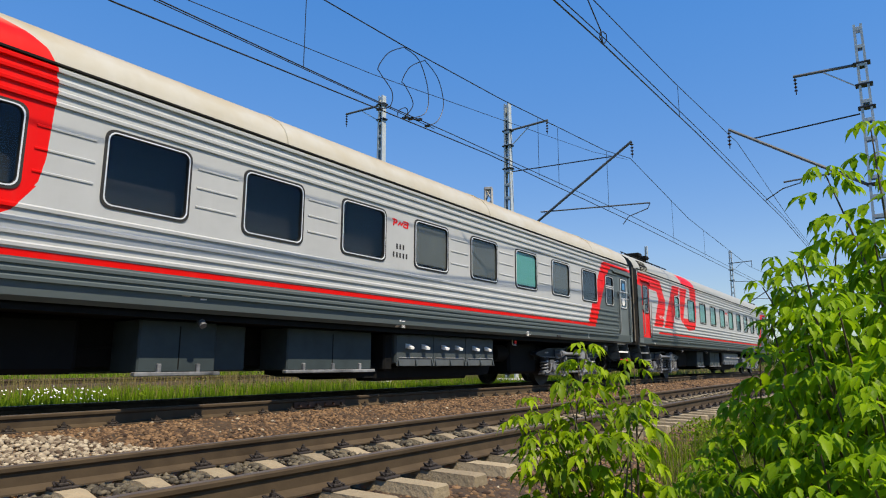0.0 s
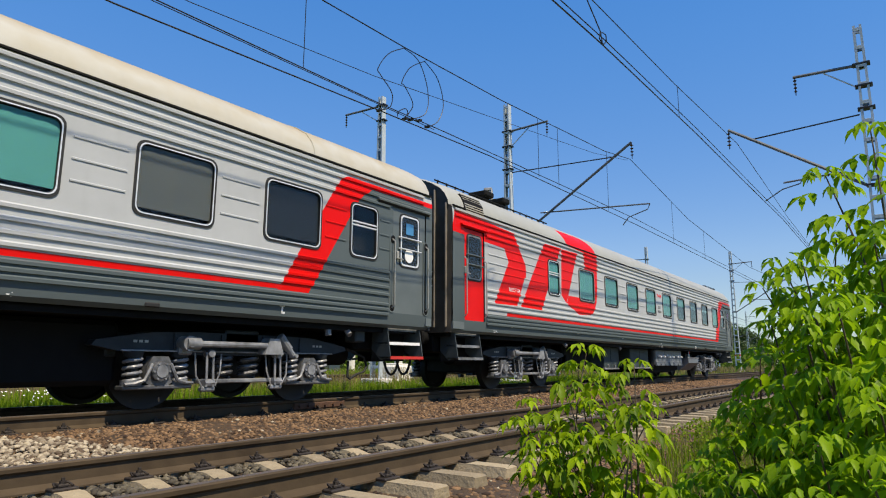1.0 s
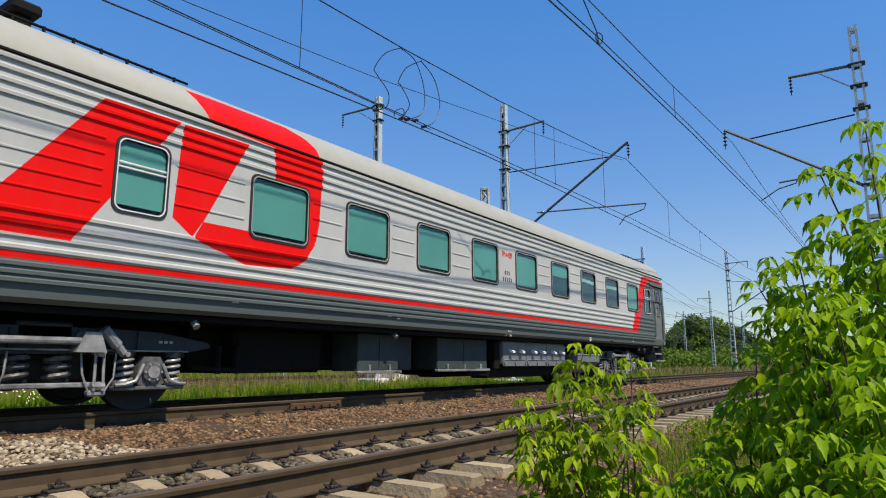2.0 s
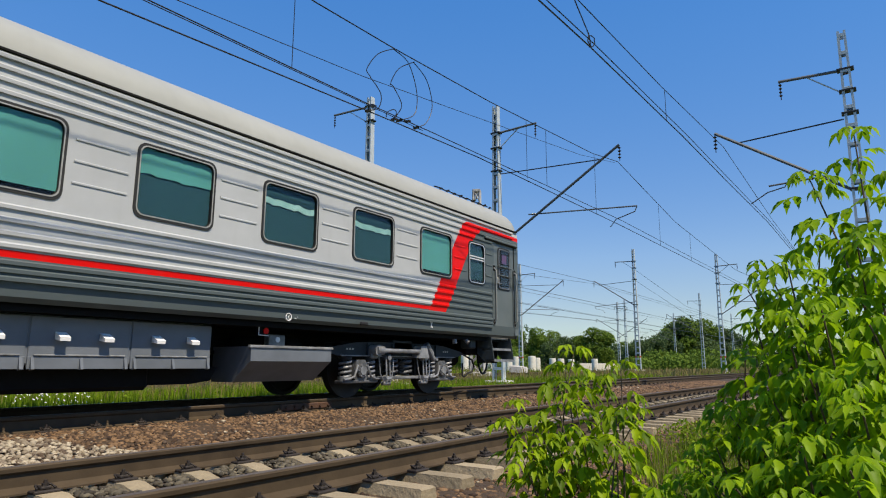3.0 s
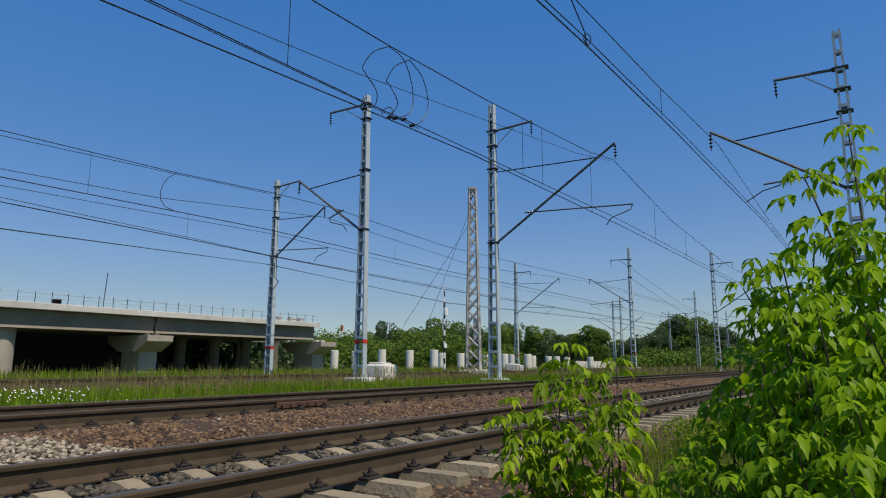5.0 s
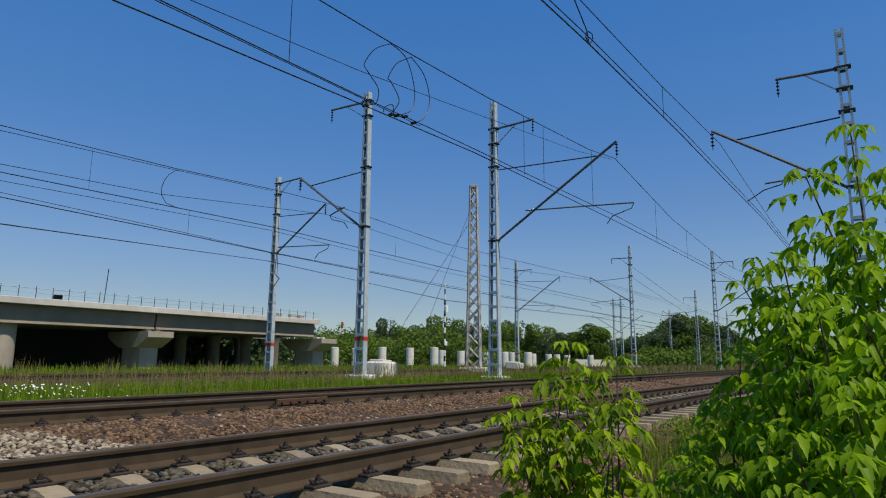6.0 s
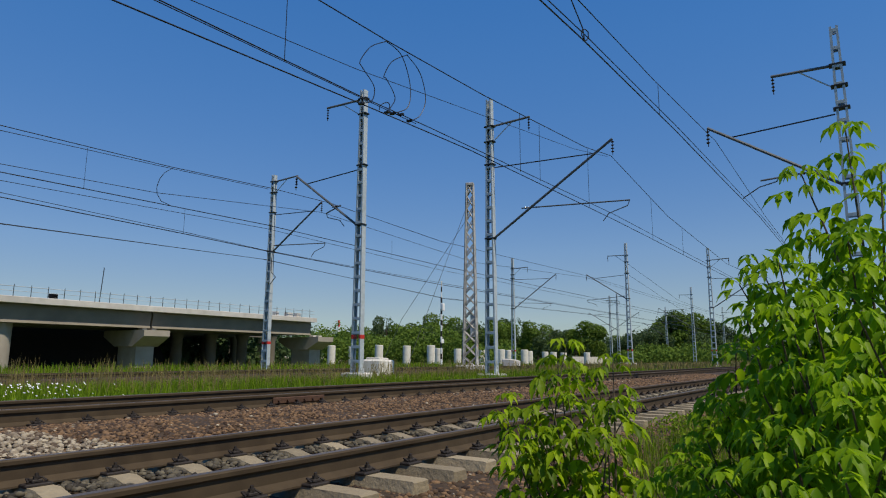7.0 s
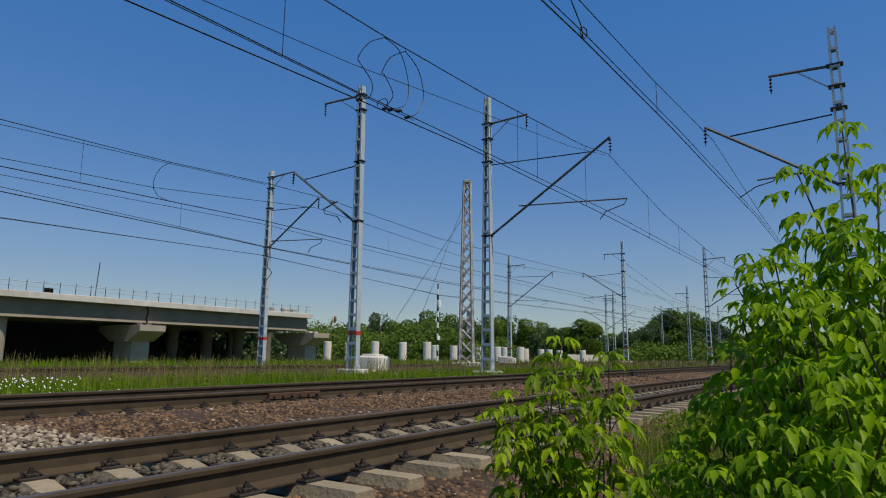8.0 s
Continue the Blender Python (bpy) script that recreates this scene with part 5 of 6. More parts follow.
for k, pts in enumerate(([(10.39, 7.57), (9.85, 7.21), (9.51, 6.74), (9.59, 6.61), (9.97, 6.34), (9.92, 6.00), (9.61, 5.83)], [(10.39, 7.57), (10.95, 7.47), (11.29, 6.89), (11.23, 6.31), (10.67, 5.96)],
                         [(11.21, 7.60), (10.64, 7.20), (10.35, 6.74), (10.45, 6.69), (10.76, 6.36), (10.56, 5.98), (10.98, 6.04)], [(11.21, 7.60), (11.74, 7.35), (11.98, 6.78), (11.75, 6.27), (11.30, 5.99)],
                         [(10.27, 5.92), (10.30, 6.04), (10.54, 6.19), (10.62, 6.11), (10.47, 5.92)])):
    fine = []
    q = [pts[0]] + list(pts) + [pts[-1]]
    for i in range(1, len(q) - 2):
        for j in range(6):
            t = j / 6
            a, b_, c, d = q[i - 1], q[i], q[i + 1], q[i + 2]
            fine.append(tuple(0.5 * (2 * b_[n] + (c[n] - a[n]) * t + (2 * a[n] - 5 * b_[n] + 4 * c[n] - d[n]) * t * t + (3 * b_[n] - a[n] - 3 * c[n] + d[n]) * t ** 3) for n in (0, 1)))
    fine.append(pts[-1])
    loop = wire("jumper_loop", [(x, YF + 0.02 * k, z) for x, z in fine], 0.011, "looped jumper cable joining the overhead wires", "cable")
    part("clamp", Build().cbox(fine[-1][0] - 0.035, fine[-1][0] + 0.035, YF - 0.04, YF + 0.10, fine[-1][1] - 0.025, fine[-1][1] + 0.025, 0.008), WIRE, loop)
wire("jumper_loop", [(11.06, YN, 6.61), (10.90, YN, 6.67), (10.95, YN, 6.80), (11.09, YN, 6.87), (11.26, YN, 6.89), (11.27, YN, 6.78), (11.15, YN, 6.66), (10.97, YN, 6.58)], 0.012, "small cable loop on the near contact wire", "cable")
wire("feeder_wire", [(10.0, YN, 7.45), (10.32, YN, 7.23), (10.97, YN, 6.84), (11.06, YN, 6.61)], 0.012, "cable dropping to the near contact wire", "cable")
wire("jumper_loop", [(17.2, 27, 9.42), (16.8, 27, 9.1), (16.57, 27, 8.73), (16.46, 27, 8.3), (16.5, 27, 8.0), (16.73, 27, 7.7), (17.38, 27, 7.56)], 0.016, "looped jumper cable above the farther track", "cable")
for x, z0, z1, y in ((7.45, 5.9, 7.5, YF), (16.9, 6.15, 8.0, YF), (18.3, 6.2, 8.1, YF), (22.6, 6.2, 8.5, YF), (31, 6.3, 8.3, YF), (37, 6.35, 7.85, YF), (44, 6.4, 7.6, YF), (57, 6.5, 7.7, YF), (16.3, 6.85, 7.68, YN), (13.2, 7.5, 9.3, 27.0), (18, 6.4, 7.6, 27.0), (34, 7.4, 8.5, 27.0), (45, 6.1, 7.5, 27)):
    wire("dropper_wire", [(x, y, z0), (x, y, z1)], 0.008, "thin vertical dropper wire")
wire("cable_tail", [(27.7, 31.9, 6.9), (27.5, 31.6, 6.5), (27.3, 31.4, 5.9), (27.6, 31.3, 5.6), (27.8, 32.0, 5.2)], 0.03, "dark cable hanging at the mast", "cable")
wire("anchor_wire", [(68.6, 21.8, 10.9), (85, 20.5, 8.0), (119, 18.0, 6.4)], 0.016, "anchor wire running down from the mast")
wire("anchor_wire", [(68.6, 21.8, 9.7), (85, 20.5, 7.0), (119, 18.0, 5.6)], 0.016, "anchor wire running down from the mast")


def lattice_tower(x, y, top):
    t = thing("lattice_tower", "peeling white lattice mast with four angle legs", "lattice mast", m=pose(x, y, 0, 0, 0, 25))
    z0, wb, wt = height(y), 0.92, 0.44
    wid = lambda z: wb + (wt - wb) * (z - z0) / (top - z0)
    for sx in (-1, 1):
        for sy in (-1, 1):
            part("leg", Build().tube([(sx * wb / 2, sy * wb / 2, z0 - 0.1), (sx * wt / 2, sy * wt / 2, top)], 0.075, 4), LATTICE, t)
    n = 15
    for i in range(n):
        za, zb = z0 + (top - z0) * i / n, z0 + (top - z0) * (i + 1) / n
        a, b_ = wid(za) / 2, wid(zb) / 2
        for k in range(4):
            c, s = [(1, 0), (0, 1), (-1, 0), (0, -1)][k]
            for g in (-1, 1):
                p = Vector((c * a - s * g * a, s * a + c * g * a, za))
                q = Vector((c * b_ + s * g * b_, s * b_ - c * g * b_, zb))
                part("brace", Build().tube([p, q], 0.043, 4), LATTICE, t)
    part("cap", Build().cbox(-0.28, 0.28, -0.28, 0.28, top - 0.15, top + 0.05, 0.02), LATTICE, t)
    part("foundation", Build().cbox(-0.9, 0.9, -0.9, 0.9, z0 - 0.3, z0 + 0.3, 0.06), PALECON, t)
    part("sign", Build().cbox(0.44, 0.46, -0.45, 0.05, 2.0, 3.6, 0.01), WHITE, t, "white sign plate")
    part("red_band", Build().box(-0.45, 0.45, -0.46, -0.44, 1.25, 1.45), REDMARK, t)


lattice_tower(37.6, 22.9, 12.75)
wire("guy_wire", [(37.4, 23.0, 11.2), (27.5, 20.9, -0.4)], 0.014, "guy wire of the lattice mast")
wire("guy_wire", [(37.4, 23.2, 10.0), (30.5, 23.4, 2.8), (27.9, 23.0, -0.3)], 0.014, "guy wire of the lattice mast")

post = thing("striped_post", "slim signal post banded in black and white", "signal post", m=pose(49.8, 33.5, 0))
for i in range(16):
    z = -0.6 + i * 0.52
    part("band", Build().tube([(0, 0, z), (0, 0, z + 0.52)], 0.09 if i < 13 else 0.06, 10), WHITE if i % 2 else BLACK, post)
part("signal_head", Build().cbox(-0.18, 0.18, -0.28, -0.08, 4.9, 5.6, 0.04), WHITE, post)
part("ladder_plate", Build().cbox(-0.22, 0.22, -0.16, -0.1, 1.9, 2.3, 0.02), WHITE, post)

stack = thing("chimney", "distant slim chimney banded in red and white", "chimney", m=pose(400 * math.sin(radians(47.0)), 400 * math.cos(radians(47.0)), -0.8))
for i in range(6):
    part("band", Build().tube([(0, 0, 4.0 * i), (0, 0, 4.0 * i + 4.0)], [0.95 - 0.04 * i, 0.91 - 0.04 * i], 12), REDMARK if i % 2 else WHITE, stack)

block = thing("concrete_block", "pale weathered concrete block lying in the grass", "concrete block", m=pose(25.4, 20.9, -0.55, 0, 2, 8))
part("body", Build().cbox(-0.70, 0.70, -0.55, 0.55, 0, 1.02, 0.10), WHITECON, block)
part("lid", Build().cbox(-0.6, 0.3, -0.4, 0.4, 1.01, 1.10, 0.03), WHITECON, block)
for k, (bx, by, bw, bh, rz) in enumerate(((24.0, 20.2, 0.5, 0.35, 20), (46.5, 24.5, 0.9, 0.7, 12), (23.0, 17.8, 0.4, 0.25, 40))):
    rub = thing("concrete_rubble", "broken pale concrete lump in the grass", "concrete block", "rubble lumps", pose(bx, by, height(by) - 0.05, 3, 4, rz))
    part("body", Build().cbox(-bw, bw, -bw * 0.6, bw * 0.6, 0, bh, 0.09), PALECON, rub)


# ---- viaduct under construction ----
def viaduct():
    y = 56.0
    v = thing("viaduct", "unfinished pale concrete road viaduct on hammerhead piers", "viaduct")
    part("deck_slab", Build().prism([(y, 4.75), (y, 5.22), (y + 0.35, 5.30), (y + 12, 5.30), (y + 12, 4.75)], -60, 56.2, "x"), PALECON, v)
    for gx0, gx1 in ((-60, 35.1), (35.3, 56.0)):
        for gy in (0.7, 3.6, 6.5, 9.4):
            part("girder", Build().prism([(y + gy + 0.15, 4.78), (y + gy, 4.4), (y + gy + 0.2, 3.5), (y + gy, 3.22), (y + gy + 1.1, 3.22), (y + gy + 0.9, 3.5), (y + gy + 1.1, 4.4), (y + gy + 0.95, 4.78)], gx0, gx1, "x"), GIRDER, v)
    part("deck_slab", Build().prism([(y + 12.6, 4.75), (y + 12.6, 5.30), (y + 25, 5.30), (y + 25, 4.75)], -60, 60, "x"), PALECON, v)
    for gy in (13.2, 16.5, 20, 23):
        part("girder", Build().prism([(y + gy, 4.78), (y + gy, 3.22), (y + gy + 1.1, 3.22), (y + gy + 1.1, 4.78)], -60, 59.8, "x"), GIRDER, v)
    for px, cap in ((35.0, True), (57.2, True), (12.5, True), (-10, True)):
        pier = part("pier", Build().prism([(px - 0.9, y + 1.2), (px + 0.9, y + 1.2), (px + 0.9, y + 4.2), (px - 0.9, y + 4.2)], -1.2, 2.2, "z"), PIERCON, v)
        part("pier_cap", Build().prism([(y - 0.6, 2.45), (y - 0.6, 3.0), (y + 6.2, 3.0), (y + 6.2, 2.45), (y + 4.2, 1.5), (y + 1.2, 1.5)], px - 1.3, px + 1.3, "x"), PIERCON, pier)
        for dx in (-0.6, 0.35):
            part("bearing", Build().cbox(px + dx, px + dx + 0.5, y + 0.9, y + 1.6, 3.0, 3.22, 0.03), PALECON, pier)
    part("column", Build().tube([(22.75, y + 2.6, -1.0), (22.75, y + 2.6, 3.2)], 1.3, 20), PIERCON, v)
    # Columns take the dark girder colour in place of shade.
    for cx in (43.5, 48.0, 52.5, 57.0, 61.5):
        for cy in (9.0, 16.0, 22.5):
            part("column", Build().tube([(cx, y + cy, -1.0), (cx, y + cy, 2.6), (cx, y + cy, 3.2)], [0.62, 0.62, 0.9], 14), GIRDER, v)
    rail_ = part("railing", Build().tube([(-40, y + 0.25, 6.05), (56, y + 0.25, 6.05)], 0.03, 5).tube([(-40, y + 0.25, 5.68), (56, y + 0.25, 5.68)], 0.022, 5), MASTGREY, v, "thin site railing")
    for i in range(50):
        x = -8 + 1.29 * i
        part("post", Build().tube([(x, y + 0.25, 5.2), (x, y + 0.25, 6.2)], 0.028, 5), WIRE, rail_)
    part("rod", Build().tube([(32.3, y + 5, 5.2), (32.5, y + 5, 9.0)], 0.04, 5), WIRE, v)
    for x, w in ((26.0, 0.5), (52.0, 0.9), (53.5, 0.6), (50.2, 0.5)):
        part("formwork", Build().cbox(x, x + w, y + 0.6, y + 1.2, 5.29, 5.75, 0.03), PALECON if x > 40 else UNDER, v)


viaduct()
# Added bank: its black face stands in for the shade below the decks.
tagged(part("shade_bank", Build().prism([(64.5, -0.9), (69.0, 4.72), (80.0, 4.72), (82.0, -0.9)], -60, 42.5, "x"), SOIL), "added black bank standing in for shade under the viaduct", "earth bank", kind="structure")
for k, (cx, cy, hh) in enumerate(((87.5, 83.2, 2.76), (96, 85.8, 2.7), (88.3, 72.6, 2.76), (95.2, 71.7, 2.76), (93.4, 65.0, 2.76), (98.0, 66.5, 2.3), (104.0, 66.2, 2.3), (113.0, 66.2, 2.2), (109.6, 59.8, 2.2), (113.5, 60.3, 2.15), (112.1, 56.1, 2.2), (121.3, 59.6, 2.0), (132.2, 61.1, 2.0), (136.0, 60.8, 2.0), (142, 60.9, 1.9), (147.2, 57.2, 2.0))):
    col = tagged(part("concrete_column", Build().tube([(0, 0, 0), (0, 0, hh + 0.72), (0, 0, hh + 0.80)], [0.72, 0.72, 0.66], 18), WHITECON, m=pose(cx, cy, -0.8)), "stub of a round pale concrete column", "concrete column", "unfinished columns")
for x0, x1, y in ((150, 190, 62), (60, 110, 96)):
    tagged(part("site_fence", Build().cbox(x0, x1, y, y + 0.2, -0.85, 1.0, 0.02), PALECON), "low pale concrete site wall", "wall")


# ---- trees ----
def leaf_cloud(rng, lobes, n, size):
    """Leaf clumps as small bent quads on and in a set of ellipsoid lobes."""
    k = rng.integers(0, len(lobes), n)
    lob = np.array(lobes)[k]
    d = rng.normal(size=(n, 3))
    d /= np.linalg.norm(d, axis=1)[:, None]
    rad = rng.uniform(0.62, 1.08, n) ** 0.6
    c = lob[:, :3] + d * lob[:, 3:6] * rad[:, None]
    nrm = d + rng.normal(scale=0.7, size=(n, 3))
    nrm /= np.linalg.norm(nrm, axis=1)[:, None]
    t = np.cross(nrm, rng.normal(size=(n, 3)))
    t /= np.linalg.norm(t, axis=1)[:, None]
    b = np.cross(nrm, t)
    s = size * rng.uniform(0.5, 1.3, (n, 1))
    v = np.stack([c - t * s, c + b * s * 0.7 + nrm * s * 0.2, c + t * s, c - b * s * 0.7 - nrm * s * 0.1], 1)
    f = np.arange(n * 4).reshape(n, 4)
    return v.reshape(-1, 3), f


def tree_meshes(i):
    rng = np.random.default_rng(50 + i)
    lobes = [(0, 0, 0.62, 0.30, 0.30, 0.34)]
    for j in range(9):
        a, h = rng.uniform(0, 6.28), rng.uniform(0.3, 0.85)
        r = 0.26 * (1 - abs(h - 0.5)) + 0.05
        lobes.append((r * math.cos(a), r * math.sin(a), h, 0.16, 0.16, rng.uniform(0.12, 0.2)))
    v, f = leaf_cloud(rng, lobes, 5200, 0.022)
    crown = bulk("crown", v, f, WOOD1 if i % 3 else WOOD2)
    b = Build().tube([(0, 0, 0), (0.01, 0, 0.3), (0.0, 0.01, 0.6), (0, 0, 0.85)], [0.025, 0.02, 0.012, 0.004], 8)
    for j in range(6):
        a, h = j * 1.1 + i, 0.25 + 0.09 * j
        b.tube([(0, 0, h), (0.12 * math.cos(a), 0.12 * math.sin(a), h + 0.1), (0.22 * math.cos(a), 0.22 * math.sin(a), h + 0.16)], [0.011, 0.007, 0.003], 5)
    return crown, b.mesh("trunk", BARK)


KINDS = [tree_meshes(i) for i in range(5)]
PLACES = [(46.5, 2.5, 190, 1.3), (49.0, 2.6, 210, 1.3), (51.2, 3.85, 230, 0.75), (53.0, 3.0, 200, 1.3), (54.3, 3.3, 210, 1.3), (56.2, 3.95, 220, 1.1), (58.0, 3.2, 200, 1.2), (59.6, 3.3, 190, 1.2), (61.2, 3.5, 200, 1.1), (62.6, 3.75, 210, 1.0),
          (64.6, 3.25, 200, 1.1), (66.3, 2.5, 230, 1.3), (67.8, 2.6, 200, 1.1), (68.7, 3.3, 190, 1.2), (70.0, 2.2, 240, 1.4), (71.6, 2.0, 260, 1.4), (73.4, 2.6, 190, 1.4), (74.4, 2.9, 200, 1.2), (75.6, 4.0, 210, 1.1), (76.6, 4.2, 210, 1.1), (77.6, 3.8, 220, 1.1),
          (78.5, 3.4, 240, 1.1), (79.5, 2.7, 270, 1.2), (80.6, 2.0, 300, 1.3), (82, 1.8, 320, 1.4), (47.6, 2.3, 170, 1.3), (44.5, 2.0, 180, 1.3), (65.6, 2.6, 180, 1.2), (60.4, 3.0, 180, 1.1), (72.5, 2.2, 180, 1.4)]
for i, (a, e, d, wide) in enumerate(PLACES):
    x, y = d * math.sin(radians(a)), d * math.cos(radians(a))
    hgt = d * math.tan(radians(e)) + 1.36
    t = thing("tree", "leafy broad green tree in the distant tree line", "tree", "distant trees", pose(x, y, -0.8, 0, 0, i * 77 % 360))
    t.scale = (hgt * wide, hgt * wide, hgt)
    crown, trunk = KINDS[i % 5]
    part("crown", crown, None, t)
    part("trunk", trunk, None, t)

rng = np.random.default_rng(9)
lobes = []
for i in range(150):
    a = rng.uniform(38, 84)
    d = rng.uniform(215, 290)
    h = rng.uniform(4, 8.5)
    lobes.append((d * math.sin(radians(a)), d * math.cos(radians(a)), h * 0.4, 6, 6, h * 0.75))
v, f = leaf_cloud(rng, lobes, 52000, 0.48)
tagged(new("woodland", bulk("woodland", v, f, WOOD1)), "dense green woodland behind the railway land", "woodland", kind="stuff")
# Added behind the tall bush to keep bright sky out of its gaps.
rng2 = np.random.default_rng(77)
lobes = [(d * math.sin(radians(q)), d * math.cos(radians(q)), 2.6, 7, 7, 6.0) for q, d in zip(rng2.uniform(83, 102, 46), rng2.uniform(215, 290, 46))]
v, f = leaf_cloud(rng2, lobes, 7000, 0.8)
tagged(new("woodland", bulk("woodland", v, f, WOOD1)), "green woodland added to darken gaps in the tall bush", "woodland", kind="stuff")
lobes = []
for i in range(110):
    a = rng.uniform(43, 62) if i < 80 else rng.uniform(72, 80)
    d = rng.uniform(130, 170)
    h = rng.uniform(3.0, 6.2) * (1 if a < 58 else 0.5)
    lobes.append((d * math.sin(radians(a)), d * math.cos(radians(a)), h * 0.3, 3.5, 3.5, h))
v, f = leaf_cloud(rng, lobes, 60000, 0.32)
tagged(new("shrubbery", bulk("shrubbery", v, f, WOOD2)), "bright green shrubs at the edge of the site", "shrubs", kind="stuff")
# Added hedge that blocks the bright gap under the decks.
lobes = [(rng.uniform(34, 84), rng.uniform(80.4, 83.4), 1.4, 2.6, 1.6, rng.uniform(2.6, 3.6)) for i in range(60)]
v, f = leaf_cloud(rng, lobes, 11000, 0.38)
tagged(new("undergrowth", bulk("undergrowth", v, f, WOOD1)), "hedge added to darken the gap behind the viaduct", "shrubs", kind="stuff")
lobes = [(rng.uniform(-20, 70), rng.uniform(70, 79), 1.0, 2.5, 1.5, rng.uniform(1.6, 3.4)) for i in range(70)]
v, f = leaf_cloud(rng, lobes, 9000, 0.35)
tagged(new("undergrowth", bulk("undergrowth", v, f, WOOD1)), "dark green undergrowth behind the viaduct", "shrubs", kind="stuff")


# ---- grass and weeds ----
def blades(name, n, xr, yr, hgt, wid, material, label, seed, near=1.0, keep=None, lean=0.35):
    rng = np.random.default_rng(seed)
    x = xr[0] + (xr[1] - xr[0]) * rng.random(n) ** near
    y = rng.uniform(*yr, n)
    if keep is not None:
        ok = np.array([keep(a, c) for a, c in zip(x, y)])
        x, y = x[ok], y[ok]
    n = len(x)
    z = np.interp(y, [q[0] for q in PROFILE], [q[1] for q in PROFILE]) - 0.05
    clump = np.array([0.35 + 1.3 * (0.5 + 0.5 * noise.noise((a * 0.9, c * 0.9, 3.0))) for a, c in zip(x, y)])
    h = rng.uniform(hgt[0], hgt[1], n) * clump
    w = rng.uniform(wid[0], wid[1], n) * (1 + 0.025 * np.maximum(0, x - 10))
    a = rng.uniform(0, 6.28, n)
    l = rng.uniform(0.05, lean, n) * h
    d = np.stack([np.cos(a), np.sin(a)], 1)
    p = np.stack([-np.sin(a), np.cos(a)], 1)
    o = np.stack([x, y], 1)
    def at(t, width, out):
        q = o + d * (l * out)[:, None]
        return [np.concatenate([q + p * (w * width * sgn)[:, None], (z + h * t)[:, None]], 1) for sgn in (-0.5, 0.5)]
    pts = at(0, 1, 0) + at(0.55, 0.85, 0.35) + [np.concatenate([o + d * l[:, None], (z + h)[:, None]], 1)]
    v = np.stack(pts, 1)
    f = np.array([[0, 1, 3], [0, 3, 2], [2, 3, 4]])[None] + (np.arange(n) * 5)[:, None, None]
    return tagged(new(name, bulk(name, v.reshape(-1, 3), f.reshape(-1, 3), material)), label, "grass", kind="stuff")


blades("grass", 60000, (1, 40), (10.6, 17.0), (0.20, 0.52), (0.010, 0.024), GRASS, "fresh green grass strip beyond the tracks", 1, 1.5)
blades("grass", 30000, (1, 40), (16.5, 21.0), (0.16, 0.36), (0.012, 0.026), GRASS, "low green grass towards the farther track", 31, 1.5)
blades("grass", 15000, (38, 130), (10.9, 21.0), (0.2, 0.5), (0.02, 0.05), GRASS, "green grass along the distant line", 2, 1.3)
blades("grass", 16000, (3, 70), (26.2, 50), (0.3, 0.75), (0.03, 0.06), GRASS, "tall grass before the viaduct", 3, 1.2)
blades("seeding_grass", 3600, (2, 60), (14.5, 21.8), (0.45, 0.95), (0.008, 0.018), DRYGRASS, "tall brown seeding grass stems", 4, 1.4)
blades("seeding_grass", 6000, (40, 150), (10.9, 21.5), (0.4, 0.8), (0.03, 0.06), DRYGRASS, "brown seeding grass far along the line", 5, 1.2)
verge = lambda x, y: y < 0.34 * x + 0.35 * noise.noise((x * 0.9, y * 0.9, 2)) and y < 2.35 + 0.25 * noise.noise((x, y, 5))
blades("dry_grass", 15000, (2.6, 30), (-0.2, 2.6), (0.14, 0.50), (0.004, 0.009), DRYGRASS, "thin dry grass on the near shoulder", 6, 1.5, verge)
blades("verge_grass", 40000, (2.6, 30), (-0.6, 2.5), (0.10, 0.40), (0.005, 0.012), GRASS, "green verge grass on the near shoulder", 16, 1.5, verge)
blades("grass", 26000, (-12, 14), (-8, 1.0), (0.12, 0.40), (0.008, 0.018), GRASS, "green grass round the place of the viewer", 21, 1.0, lambda x, y: x * x + y * y > 0.3)
blades("grass", 9000, (-14, 3), (10.6, 21.3), (0.2, 0.5), (0.012, 0.026), GRASS, "green grass strip farther back", 22)
blades("weeds", 9000, (1.2, 9), (-0.8, 1.2), (0.12, 0.42), (0.008, 0.02), GRASS, "green weeds under the bushes", 7, 1.3, lambda x, y: (x - 4.5) ** 2 / 12 + (y - 0.2) ** 2 / 1.1 < 0.9 + 0.7 * noise.noise((x * 0.8, y * 0.8, 7)))



